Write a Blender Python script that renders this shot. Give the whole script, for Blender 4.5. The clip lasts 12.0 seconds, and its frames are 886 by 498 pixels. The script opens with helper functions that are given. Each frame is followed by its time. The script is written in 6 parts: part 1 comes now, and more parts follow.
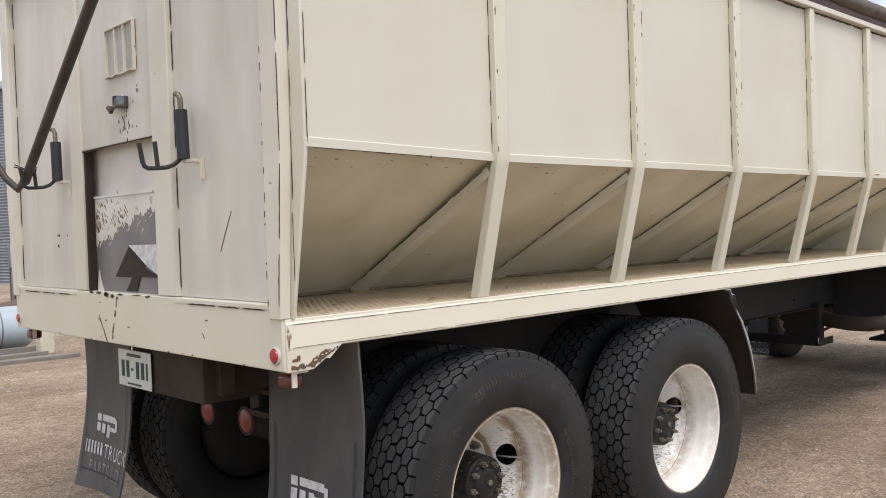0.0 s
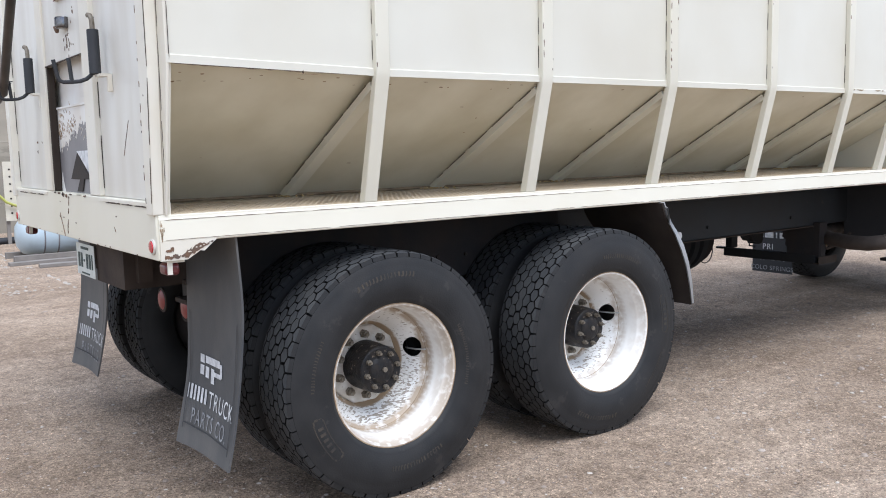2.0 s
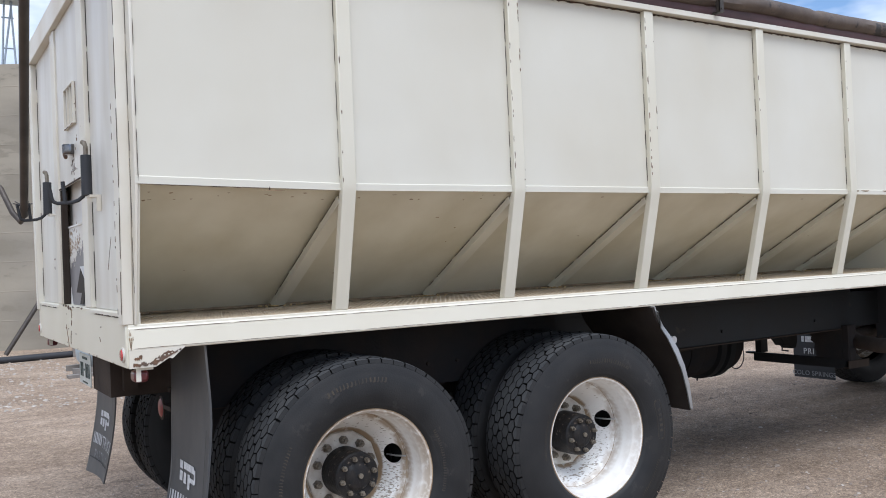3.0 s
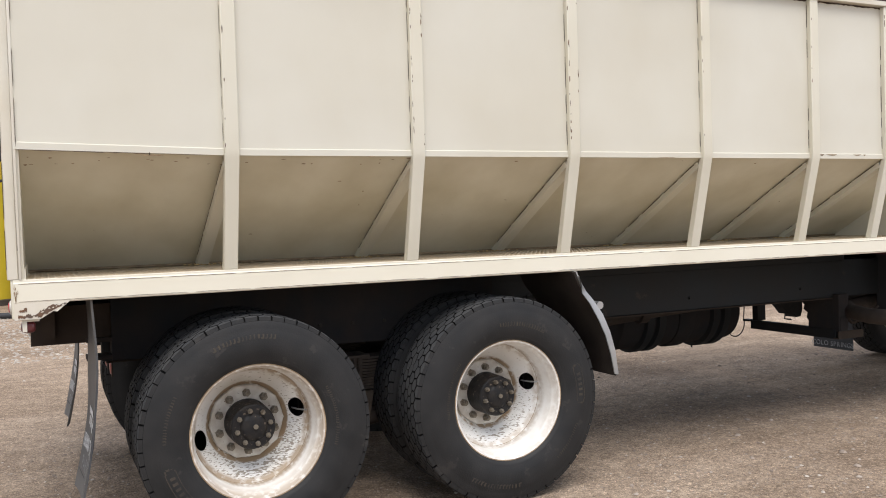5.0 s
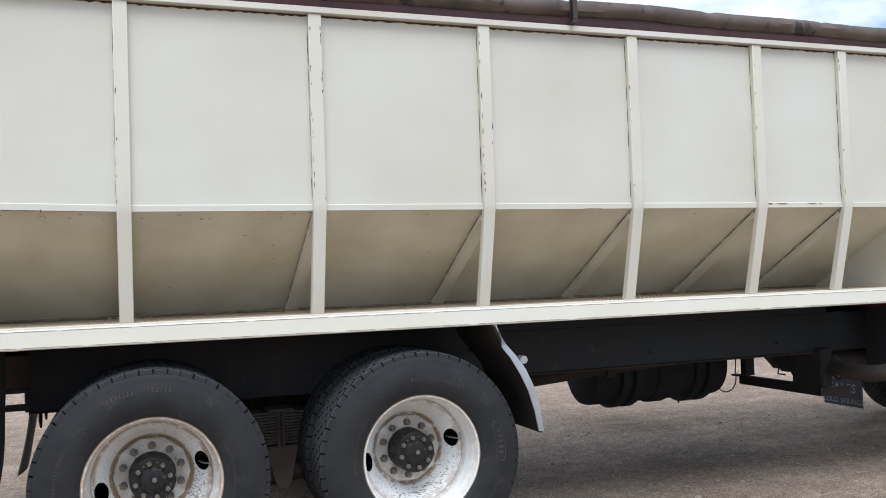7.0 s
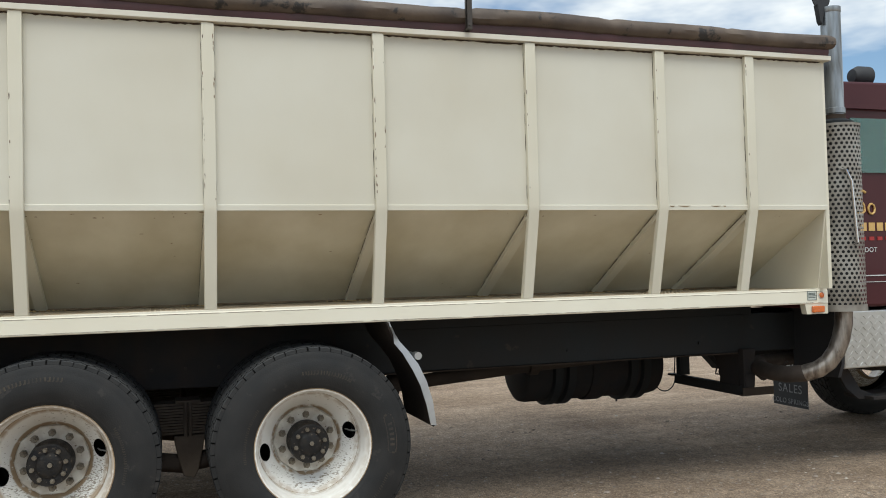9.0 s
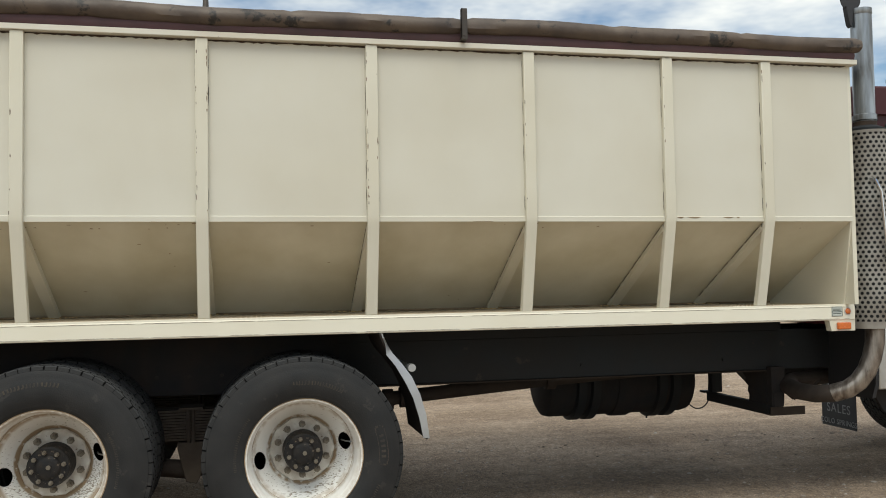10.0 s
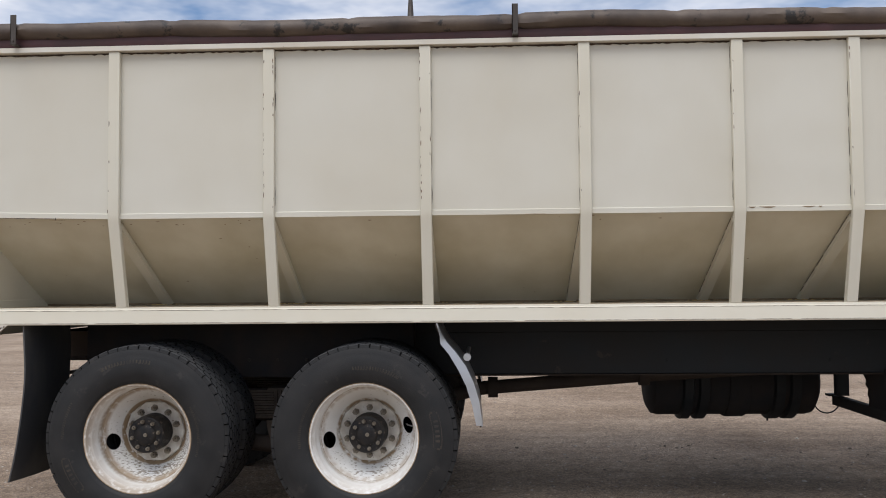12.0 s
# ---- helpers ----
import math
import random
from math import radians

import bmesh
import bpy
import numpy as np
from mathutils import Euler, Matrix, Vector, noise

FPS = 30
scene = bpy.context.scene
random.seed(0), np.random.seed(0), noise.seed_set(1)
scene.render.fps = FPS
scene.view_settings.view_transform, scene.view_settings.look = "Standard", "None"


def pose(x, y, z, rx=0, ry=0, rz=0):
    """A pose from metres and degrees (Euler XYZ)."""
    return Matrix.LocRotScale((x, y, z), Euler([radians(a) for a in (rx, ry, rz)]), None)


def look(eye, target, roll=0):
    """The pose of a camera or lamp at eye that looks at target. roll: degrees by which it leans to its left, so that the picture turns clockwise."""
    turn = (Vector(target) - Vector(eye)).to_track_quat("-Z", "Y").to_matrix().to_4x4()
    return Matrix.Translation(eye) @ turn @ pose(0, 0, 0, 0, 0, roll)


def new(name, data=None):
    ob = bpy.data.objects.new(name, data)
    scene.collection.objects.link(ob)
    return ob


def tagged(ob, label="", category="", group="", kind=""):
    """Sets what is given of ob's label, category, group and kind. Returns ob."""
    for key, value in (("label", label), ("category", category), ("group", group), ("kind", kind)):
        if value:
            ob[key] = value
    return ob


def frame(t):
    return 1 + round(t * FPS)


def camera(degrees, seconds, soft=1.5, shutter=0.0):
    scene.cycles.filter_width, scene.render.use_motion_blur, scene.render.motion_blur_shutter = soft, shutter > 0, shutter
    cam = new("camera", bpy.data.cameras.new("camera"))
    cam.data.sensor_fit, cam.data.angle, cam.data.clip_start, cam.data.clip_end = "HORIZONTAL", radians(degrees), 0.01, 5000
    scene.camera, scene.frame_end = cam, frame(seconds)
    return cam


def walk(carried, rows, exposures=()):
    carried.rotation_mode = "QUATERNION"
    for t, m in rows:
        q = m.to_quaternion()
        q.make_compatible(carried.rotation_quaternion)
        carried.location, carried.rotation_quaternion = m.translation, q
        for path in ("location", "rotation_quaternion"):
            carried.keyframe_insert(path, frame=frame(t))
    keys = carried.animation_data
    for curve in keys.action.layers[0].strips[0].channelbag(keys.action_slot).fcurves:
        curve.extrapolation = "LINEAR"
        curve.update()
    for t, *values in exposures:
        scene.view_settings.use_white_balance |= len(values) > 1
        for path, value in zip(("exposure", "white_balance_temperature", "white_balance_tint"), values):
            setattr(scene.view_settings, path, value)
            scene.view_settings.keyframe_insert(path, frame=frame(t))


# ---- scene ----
cam = camera(53.9, 12.0, soft=1.0)
PATH = [
    (0, (-1.53, -2.337, 1.526), (-0.15, -0.89, 1.481), -1.9),
    (0.5, (-1.451, -2.56, 1.507), (-0.135, -1.062, 1.351), -2.1),
    (1, (-1.263, -2.766, 1.498), (0.006, -1.231, 1.318), -1.9),
    (1.5, (-1.168, -2.975, 1.485), (0.066, -1.413, 1.283), -1.5),
    (2, (-1.047, -3.159, 1.476), (0.132, -1.56, 1.247), -1.3),
    (2.5, (-0.847, -3.354, 1.473), (0.266, -1.696, 1.364), -1.5),
    (3, (-0.731, -3.507, 1.455), (0.323, -1.808, 1.482), -2.4),
    (3.2, (-0.684, -3.582, 1.464), (0.338, -1.865, 1.524), -2.9),
    (4.8, (-0.017, -4.04, 1.428), (0.846, -2.236, 1.416), -1.8),
    (5, (0.104, -4.07, 1.43), (0.945, -2.256, 1.376), -1.8),
    (5.5, (0.338, -4.158, 1.423), (1.125, -2.322, 1.324), -1.6),
    (6, (0.517, -4.265, 1.42), (1.276, -2.416, 1.328), -1.4),
    (6.5, (0.755, -4.31, 1.418), (1.472, -2.443, 1.404), -1.5),
    (7, (0.927, -4.382, 1.417), (1.604, -2.501, 1.484), -2.0),
    (7.5, (1.039, -4.512, 1.41), (1.74, -2.64, 1.464), -1.8),
    (7.7, (1.092, -4.54, 1.414), (1.818, -2.677, 1.456), -1.6),
    (9.3, (1.715, -4.826, 1.398), (2.275, -2.908, 1.47), -1.5),
    (9.5, (1.814, -4.847, 1.398), (2.334, -2.918, 1.476), -1.5),
    (10, (2.092, -4.883, 1.393), (2.514, -2.93, 1.486), -1.0),
    (10.5, (2.321, -4.99, 1.375), (2.598, -3.01, 1.428), -0.7),
    (11, (2.585, -5.007, 1.367), (2.682, -3.01, 1.387), -0.2),
    (11.5, (2.849, -5.023, 1.371), (2.84, -3.024, 1.425), -0.4),
    (12, (3.044, -5.095, 1.353), (2.957, -3.099, 1.444), -0.5),
]
EXPO = [(0.0, 0.25, 6520, 12), (0.5, 0.47, 6010, 11), (1.0, 0.59, 5770, 11), (1.5, 0.59, 5770, 11), (2.5, 0.55, 5770, 11), (3.0, 0.3, 5780, 11), (5.0, 0.38, 6520, 12), (5.5, 0.53, 5970, 11.5), (6.5, 0.53, 5770, 10), (7.0, 0.32, 5790, 9.0), (7.5, 0.2, 5930, 8), (9.5, 0.03, 6550, 3), (10.5, 0.04, 6780, 4), (11.0, 0.32, 5930, 11), (11.5, 0.35, 6105, 11.0), (12.0, -0.1, 6280, 12)]
walk(cam, [(t, look(eye, target, roll)) for t, eye, target, roll in PATH], EXPO)

# ---------------------------------------------------------------- light
world = bpy.data.worlds.new("overcast_sky")
scene.world = world
world.use_nodes = True
wn = world.node_tree.nodes
wl = world.node_tree.links
wn.clear()
w_out = wn.new("ShaderNodeOutputWorld")
w_bg = wn.new("ShaderNodeBackground")
w_sky = wn.new("ShaderNodeTexSky")
w_sky.sky_type = "NISHITA"
w_sky.sun_disc = False
w_sky.sun_elevation = radians(61.2)
w_sky.sun_rotation = radians(185)
w_sky.dust_density = 0.5
w_sky.ozone_density = 2.5
w_co = wn.new("ShaderNodeTexCoord")
w_map = wn.new("ShaderNodeMapping")
w_map.inputs["Scale"].default_value = (1.2, 1.2, 3.5)
w_noise = wn.new("ShaderNodeTexNoise")
w_noise.inputs["Scale"].default_value = 1.6
w_noise.inputs["Detail"].default_value = 6.0
w_noise.inputs["Roughness"].default_value = 0.6
w_ramp = wn.new("ShaderNodeValToRGB")
w_ramp.color_ramp.elements[0].position = 0.39
w_ramp.color_ramp.elements[1].position = 0.57
w_ramp.color_ramp.elements[0].color = (0.0, 0.0, 0.0, 1)
w_ramp.color_ramp.elements[1].color = (1, 1, 1, 1)
w_mix = wn.new("ShaderNodeMix")
w_mix.data_type = "RGBA"
wl.new(w_co.outputs["Generated"], w_map.inputs["Vector"])
wl.new(w_map.outputs["Vector"], w_noise.inputs["Vector"])
wl.new(w_noise.outputs["Fac"], w_ramp.inputs["Fac"])
wl.new(w_ramp.outputs["Color"], w_mix.inputs["Factor"])
wl.new(w_sky.outputs["Color"], w_mix.inputs["A"])
w_mix.inputs["B"].default_value = (8.3, 8.3, 8.4, 1)
wl.new(w_mix.outputs["Result"], w_bg.inputs["Color"])
w_bg.inputs["Strength"].default_value = 0.125
wl.new(w_bg.outputs["Background"], w_out.inputs["Surface"])

sun_data = bpy.data.lights.new("sun", "SUN")
sun_data.energy = 2.35
sun_data.angle = radians(36)
sun_data.color = (1.0, 0.965, 0.915)
sun = new("sun", sun_data)
sun.matrix_world = look((-0.8, -3.7, 6.9), (0, 0, 0))

# ---------------------------------------------------------------- materials


def material(name, base, rough=0.6, metal=0.0, second=None, scale=4.0, amount=0.5, grain=60.0, bump=0.15, spots=None, spot_scale=9.0,
             spot_edge=0.68, coat=0.0, streak=(1, 1, 1), rough_var=0.12, shine=0.5, wave=0.0):
    """A surface with a base colour, a broad second tone, fine grain with relief, and spots of wear."""
    m = bpy.data.materials.new(name)
    m.use_nodes = True
    n, l = m.node_tree.nodes, m.node_tree.links
    bsdf = n["Principled BSDF"]
    co = n.new("ShaderNodeTexCoord")
    mp = n.new("ShaderNodeMapping")
    mp.inputs["Scale"].default_value = streak
    l.new(co.outputs["Object"], mp.inputs["Vector"])
    broad = n.new("ShaderNodeTexNoise")
    broad.inputs["Scale"].default_value = scale
    broad.inputs["Detail"].default_value = 5.0
    l.new(mp.outputs["Vector"], broad.inputs["Vector"])
    ramp = n.new("ShaderNodeValToRGB")
    ramp.color_ramp.elements[0].position, ramp.color_ramp.elements[1].position = 0.35, 0.7
    ramp.color_ramp.elements[1].color = (amount, amount, amount, 1)
    ramp.color_ramp.elements[0].color = (0, 0, 0, 1)
    l.new(broad.outputs["Fac"], ramp.inputs["Fac"])
    mix = n.new("ShaderNodeMix")
    mix.data_type = "RGBA"
    mix.inputs["A"].default_value = (*base, 1)
    mix.inputs["B"].default_value = (*(second or [c * 0.8 for c in base]), 1)
    l.new(ramp.outputs["Color"], mix.inputs["Factor"])
    colour = mix.outputs["Result"]
    fine = n.new("ShaderNodeTexNoise")
    fine.inputs["Scale"].default_value = grain
    fine.inputs["Detail"].default_value = 4.0
    l.new(co.outputs["Object"], fine.inputs["Vector"])
    rr = n.new("ShaderNodeMapRange")
    rr.inputs["To Min"].default_value = max(rough - rough_var, 0.03)
    rr.inputs["To Max"].default_value = min(rough + rough_var, 1.0)
    l.new(broad.outputs["Fac"], rr.inputs["Value"])
    rough_out = rr.outputs["Result"]
    if spots:
        worn = n.new("ShaderNodeTexNoise")
        worn.inputs["Scale"].default_value = spot_scale
        worn.inputs["Detail"].default_value = 8.0
        worn.inputs["Roughness"].default_value = 0.65
        l.new(mp.outputs["Vector"], worn.inputs["Vector"])
        edge = n.new("ShaderNodeValToRGB")
        edge.color_ramp.elements[0].position = spot_edge
        edge.color_ramp.elements[1].position = min(spot_edge + 0.04, 1.0)
        l.new(worn.outputs["Fac"], edge.inputs["Fac"])
        over = n.new("ShaderNodeMix")
        over.data_type = "RGBA"
        over.inputs["B"].default_value = (*spots, 1)
        l.new(colour, over.inputs["A"])
        l.new(edge.outputs["Color"], over.inputs["Factor"])
        colour = over.outputs["Result"]
    l.new(colour, bsdf.inputs["Base Color"])
    l.new(rough_out, bsdf.inputs["Roughness"])
    bsdf.inputs["Metallic"].default_value = metal
    bsdf.inputs["Coat Weight"].default_value = coat
    bsdf.inputs["Specular IOR Level"].default_value = shine
    bp = n.new("ShaderNodeBump")
    bp.inputs["Strength"].default_value = bump
    bp.inputs["Distance"].default_value = 0.004
    l.new(fine.outputs["Fac"], bp.inputs["Height"])
    l.new(bp.outputs["Normal"], bsdf.inputs["Normal"])
    if wave:
        slow = n.new("ShaderNodeTexNoise")
        slow.inputs["Scale"].default_value = 1.9
        slow.inputs["Detail"].default_value = 1.5
        l.new(co.outputs["Object"], slow.inputs["Vector"])
        dent = n.new("ShaderNodeBump")
        dent.inputs["Strength"].default_value, dent.inputs["Distance"].default_value = wave, 0.05
        l.new(slow.outputs["Fac"], dent.inputs["Height"])
        l.new(dent.outputs["Normal"], bp.inputs["Normal"])
    return m


M = {}
M["cream"] = material("cream_paint", (0.672, 0.648, 0.55), 0.42, second=(0.61, 0.57, 0.45), scale=0.9, amount=0.8, streak=(1.2, 1.2, 0.9), grain=220, bump=0.04, wave=0.3,
                      spots=(0.30, 0.19, 0.10), spot_scale=26, spot_edge=0.80)
# panel cream a tenth darker, rail cream a tenth lighter than the plain cream
M["cream_panel"] = material("darker_cream_panel_paint", (0.612, 0.592, 0.512), 0.45, second=(0.555, 0.522, 0.428), scale=1.1, amount=0.85, streak=(1.2, 1.2, 0.8), grain=220, bump=0.04, wave=0.35,
                            spots=(0.30, 0.19, 0.10), spot_scale=26, spot_edge=0.82)
M["cream_rail"] = material("lighter_cream_rail_paint", (0.745, 0.718, 0.61), 0.40, second=(0.69, 0.65, 0.53), scale=2.0, amount=0.8, grain=220, bump=0.05,
                           spots=(0.40, 0.30, 0.18), spot_scale=24, spot_edge=0.78)
# slope cream: real stains, second tone also deepened for the slope's shade
M["cream_dusty_shaded"] = material("stained_shaded_cream_paint", (0.685, 0.650, 0.525), 0.55, second=(0.49, 0.445, 0.315), scale=1.8, amount=0.8, streak=(1.3, 1.0, 1.0), grain=160, bump=0.06, wave=0.25,
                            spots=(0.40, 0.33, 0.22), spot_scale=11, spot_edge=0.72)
M["cream_worn"] = material("worn_cream_paint", (0.675, 0.65, 0.572), 0.48, second=(0.60, 0.545, 0.44), scale=3.0, amount=0.8, grain=160, bump=0.08,
                           spots=(0.10, 0.06, 0.04), spot_scale=30, spot_edge=0.69)
M["cream_rear"] = material("cream_rear_paint", (0.635, 0.615, 0.56), 0.42, second=(0.535, 0.50, 0.43), scale=3.2, amount=0.9, streak=(1.6, 1.6, 0.4), grain=200, bump=0.05,
                           spots=(0.22, 0.14, 0.09), spot_scale=28, spot_edge=0.77)
M["tread_floor"] = material("painted_grip_plate", (0.57, 0.485, 0.36), 0.6, second=(0.44, 0.35, 0.235), scale=4, amount=0.8, grain=70, bump=0.5,
                            spots=(0.30, 0.2, 0.12), spot_scale=22, spot_edge=0.66)
M["rust"] = material("bare_rusty_steel", (0.10, 0.075, 0.06), 0.75, 0.2, second=(0.20, 0.10, 0.05), scale=18, amount=0.8, grain=120, bump=0.5)
M["gap"] = material("open_black_seam", (0.02, 0.017, 0.014), 0.9, second=(0.06, 0.04, 0.03), scale=30)
M["rust_dark"] = material("dark_rusty_gap", (0.030, 0.021, 0.015), 0.9, second=(0.075, 0.045, 0.028), scale=30, amount=0.9)
M["rubber"] = material("tyre_rubber", (0.0145, 0.0150, 0.0158), 0.60, second=(0.025, 0.0245, 0.0245), scale=8, amount=0.9, grain=150, bump=0.25, shine=0.3,
                       spots=(0.032, 0.030, 0.029), spot_scale=9, spot_edge=0.60, rough_var=0.2)
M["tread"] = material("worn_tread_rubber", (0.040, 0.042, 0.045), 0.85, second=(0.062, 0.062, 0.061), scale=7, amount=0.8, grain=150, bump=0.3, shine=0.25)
# near-black rubber: groove shade put into the colour of floors and block sides
M["groove"] = material("shaded_groove_rubber", (0.009, 0.009, 0.0092), 0.9, scale=9, grain=150, bump=0.2, shine=0.15)
M["mould"] = material("dusty_moulded_marks", (0.040, 0.037, 0.034), 0.8, second=(0.075, 0.062, 0.048), scale=14, amount=0.8, grain=120, bump=0.2, shine=0.2)
M["flap"] = material("mudflap_rubber", (0.044, 0.047, 0.051), 0.6, second=(0.120, 0.113, 0.104), scale=4.5, amount=0.9, grain=120, bump=0.15,
                     streak=(1, 1, 0.5))
M["chassis"] = material("black_chassis_steel", (0.013, 0.0165, 0.020), 0.65, 0.0, second=(0.021, 0.019, 0.018), scale=3.0, amount=0.7, grain=90, bump=0.25,
                        spots=(0.034, 0.029, 0.026), spot_scale=7, spot_edge=0.66, shine=0.28)
M["grime"] = material("oily_brown_grime", (0.034, 0.028, 0.025), 0.85, second=(0.060, 0.048, 0.040), scale=5, amount=0.8, grain=70, bump=0.6, shine=0.15)
M["oily"] = material("oil_black_steel", (0.025, 0.025, 0.027), 0.9, second=(0.040, 0.032, 0.028), scale=5, amount=0.8, grain=70, bump=0.4, shine=0.12)
M["trunnion"] = material("dusty_brown_casting", (0.044, 0.034, 0.027), 0.85, second=(0.028, 0.021, 0.017), scale=8, amount=0.8, grain=80, bump=0.5, shine=0.2)


def wheel_paint(name, dirt):
    """White wheel enamel with caked dashes, brown wash rings and a rusty flange; dirt is 0 to 1."""
    m = material(name, (0.85, 0.845, 0.82), 0.42, second=(0.72, 0.69, 0.63), scale=6, amount=0.4 + 0.4 * dirt, grain=130, bump=0.08,
                 spots=(0.26, 0.17, 0.10), spot_scale=34, spot_edge=0.75 - 0.03 * dirt)
    nt = m.node_tree
    nn, ll = nt.nodes, nt.links
    pb = nn["Principled BSDF"]
    under = pb.inputs["Base Color"].links[0].from_socket
    co_ = nn.new("ShaderNodeTexCoord")
    sep = nn.new("ShaderNodeSeparateXYZ")
    ll.new(co_.outputs["Object"], sep.inputs["Vector"])
    flat = nn.new("ShaderNodeCombineXYZ")
    ll.new(sep.outputs["X"], flat.inputs["X"])
    ll.new(sep.outputs["Z"], flat.inputs["Z"])
    rad = nn.new("ShaderNodeVectorMath")
    rad.operation = "LENGTH"
    ll.new(flat.outputs["Vector"], rad.inputs[0])

    def add(a, b, op="ADD"):
        q = nn.new("ShaderNodeMath")
        q.operation = op
        for k, v in enumerate((a, b)):
            if isinstance(v, (int, float)):
                q.inputs[k].default_value = v
            else:
                ll.new(v, q.inputs[k])
        return q.outputs["Value"]

    def span(v, a, b, c, d):
        q = nn.new("ShaderNodeMapRange")
        q.inputs["From Min"].default_value, q.inputs["From Max"].default_value = a, b
        q.inputs["To Min"].default_value, q.inputs["To Max"].default_value = c, d
        ll.new(v, q.inputs["Value"])
        return q.outputs["Result"]

    def tex(scale, detail, rot=0.0):
        mp_ = nn.new("ShaderNodeMapping")
        mp_.inputs["Rotation"].default_value = (0, rot, 0)
        mp_.inputs["Scale"].default_value = scale
        ll.new(co_.outputs["Object"], mp_.inputs["Vector"])
        q = nn.new("ShaderNodeTexNoise")
        q.inputs["Scale"].default_value = 1.0
        q.inputs["Detail"].default_value = detail
        ll.new(mp_.outputs["Vector"], q.inputs["Vector"])
        return q.outputs["Fac"]

    def over(colour, mask, tint):
        q = nn.new("ShaderNodeMix")
        q.data_type = "RGBA"
        q.inputs["B"].default_value = (*tint, 1)
        ll.new(colour, q.inputs["A"])
        ll.new(mask, q.inputs["Factor"])
        return q.outputs["Result"]

    blotch = tex((26, 26, 26), 7.0)
    # caked dashes on the dish, thickest low down and to one side
    lower = add(span(sep.outputs["Z"], -0.26, 0.10, 0.11, -0.05), span(sep.outputs["X"], -0.1, 0.25, -0.02, 0.05))
    inside = span(rad.outputs["Value"], 0.262, 0.278, 0.0, -0.3)
    dash = add(add(tex((38, 60, 170), 2.5, 0.5), lower), add(inside, (dirt - 1) * 0.10))
    colour = over(under, span(dash, 0.605, 0.64, 0.0, 0.85), (0.27, 0.225, 0.17))
    # brown wash rings
    r_ = rad.outputs["Value"]
    band1 = add(span(r_, 0.182, 0.186, 0.0, 1.5), span(r_, 0.195, 0.206, 1.5, 0.0), "MULTIPLY")
    band2 = add(span(r_, 0.258, 0.272, 0.0, 1.0), span(r_, 0.2868, 0.2880, 1.0, 0.0), "MULTIPLY")
    band3 = span(r_, 0.287, 0.308, 0.0, 0.42 + 0.40 * dirt)
    ring = add(add(band1, band2, "MAXIMUM"), band3, "MAXIMUM")
    wash = add(ring, span(blotch, 0.40 - 0.10 * dirt, 0.60 - 0.10 * dirt, 0.0, 0.85), "MULTIPLY")
    colour = over(colour, add(wash, 0.35 + 0.65 * dirt, "MULTIPLY"), (0.35, 0.255, 0.16))
    ll.new(colour, pb.inputs["Base Color"])
    return m


M["dust"] = material("tan_grain_dust", (0.29, 0.225, 0.145), 0.95, second=(0.17, 0.125, 0.08), scale=16, amount=0.9, grain=90, bump=0.6, shine=0.1)
M["spring"] = material("dusty_brown_spring_steel", (0.085, 0.068, 0.054), 0.85, second=(0.052, 0.041, 0.033), scale=8, amount=0.8, grain=80, bump=0.4, shine=0.2)
M["brown_steel"] = material("dusty_brown_steel", (0.048, 0.034, 0.025), 0.8, second=(0.026, 0.019, 0.016), scale=5, amount=0.9, grain=80, bump=0.3, shine=0.2)
M["wheel"] = wheel_paint("white_wheel_paint", 1.0)
M["wheel_clean"] = wheel_paint("cleaner_white_wheel_paint", 0.42)
M["rust_line"] = material("tan_rust_line", (0.36, 0.27, 0.17), 0.8, second=(0.16, 0.10, 0.06), scale=14, amount=0.9, grain=90, bump=0.4)
M["hub"] = material("greasy_hub_iron", (0.009, 0.0095, 0.011), 0.55, 0.0, second=(0.026, 0.021, 0.017), scale=26, shine=0.3, amount=0.8, grain=90, bump=0.7,
                    spots=(0.14, 0.11, 0.085), spot_scale=40, spot_edge=0.60)
M["nut"] = material("rusty_lug_nut", (0.23, 0.205, 0.165), 0.5, 0.5, second=(0.10, 0.076, 0.052), scale=40, amount=0.8, grain=150, bump=0.4)
M["ring"] = material("grey_clamp_plate", (0.62, 0.60, 0.55), 0.55, 0.0, second=(0.34, 0.28, 0.22), scale=14, amount=0.8, grain=120, bump=0.3,
                     spots=(0.14, 0.09, 0.06), spot_scale=40, spot_edge=0.63)
M["alloy"] = material("dull_aluminium", (0.50, 0.51, 0.52), 0.42, 0.85, second=(0.36, 0.36, 0.37), scale=5, amount=0.7, grain=140, bump=0.12)
M["guard"] = material("tarnished_guard_metal", (0.37, 0.36, 0.33), 0.5, 0.35, second=(0.15, 0.125, 0.10), scale=4, amount=0.95, grain=90, bump=0.15)
M["zinc"] = material("galvanised_pipe", (0.36, 0.39, 0.42), 0.36, 0.85, second=(0.10, 0.095, 0.085), scale=5, amount=0.9, grain=100, bump=0.1,
                     streak=(4, 4, 0.6))
M["burnt"] = material("heat_stained_pipe", (0.38, 0.345, 0.31), 0.36, 0.75, second=(0.075, 0.052, 0.040), scale=9, amount=0.95, grain=80, bump=0.35,
                      streak=(3, 3, 0.7), spots=(0.035, 0.026, 0.021), spot_scale=34, spot_edge=0.64)
M["kernel"] = material("dry_grain", (0.52, 0.37, 0.16), 0.7, second=(0.40, 0.30, 0.18), scale=60, bump=0.1)
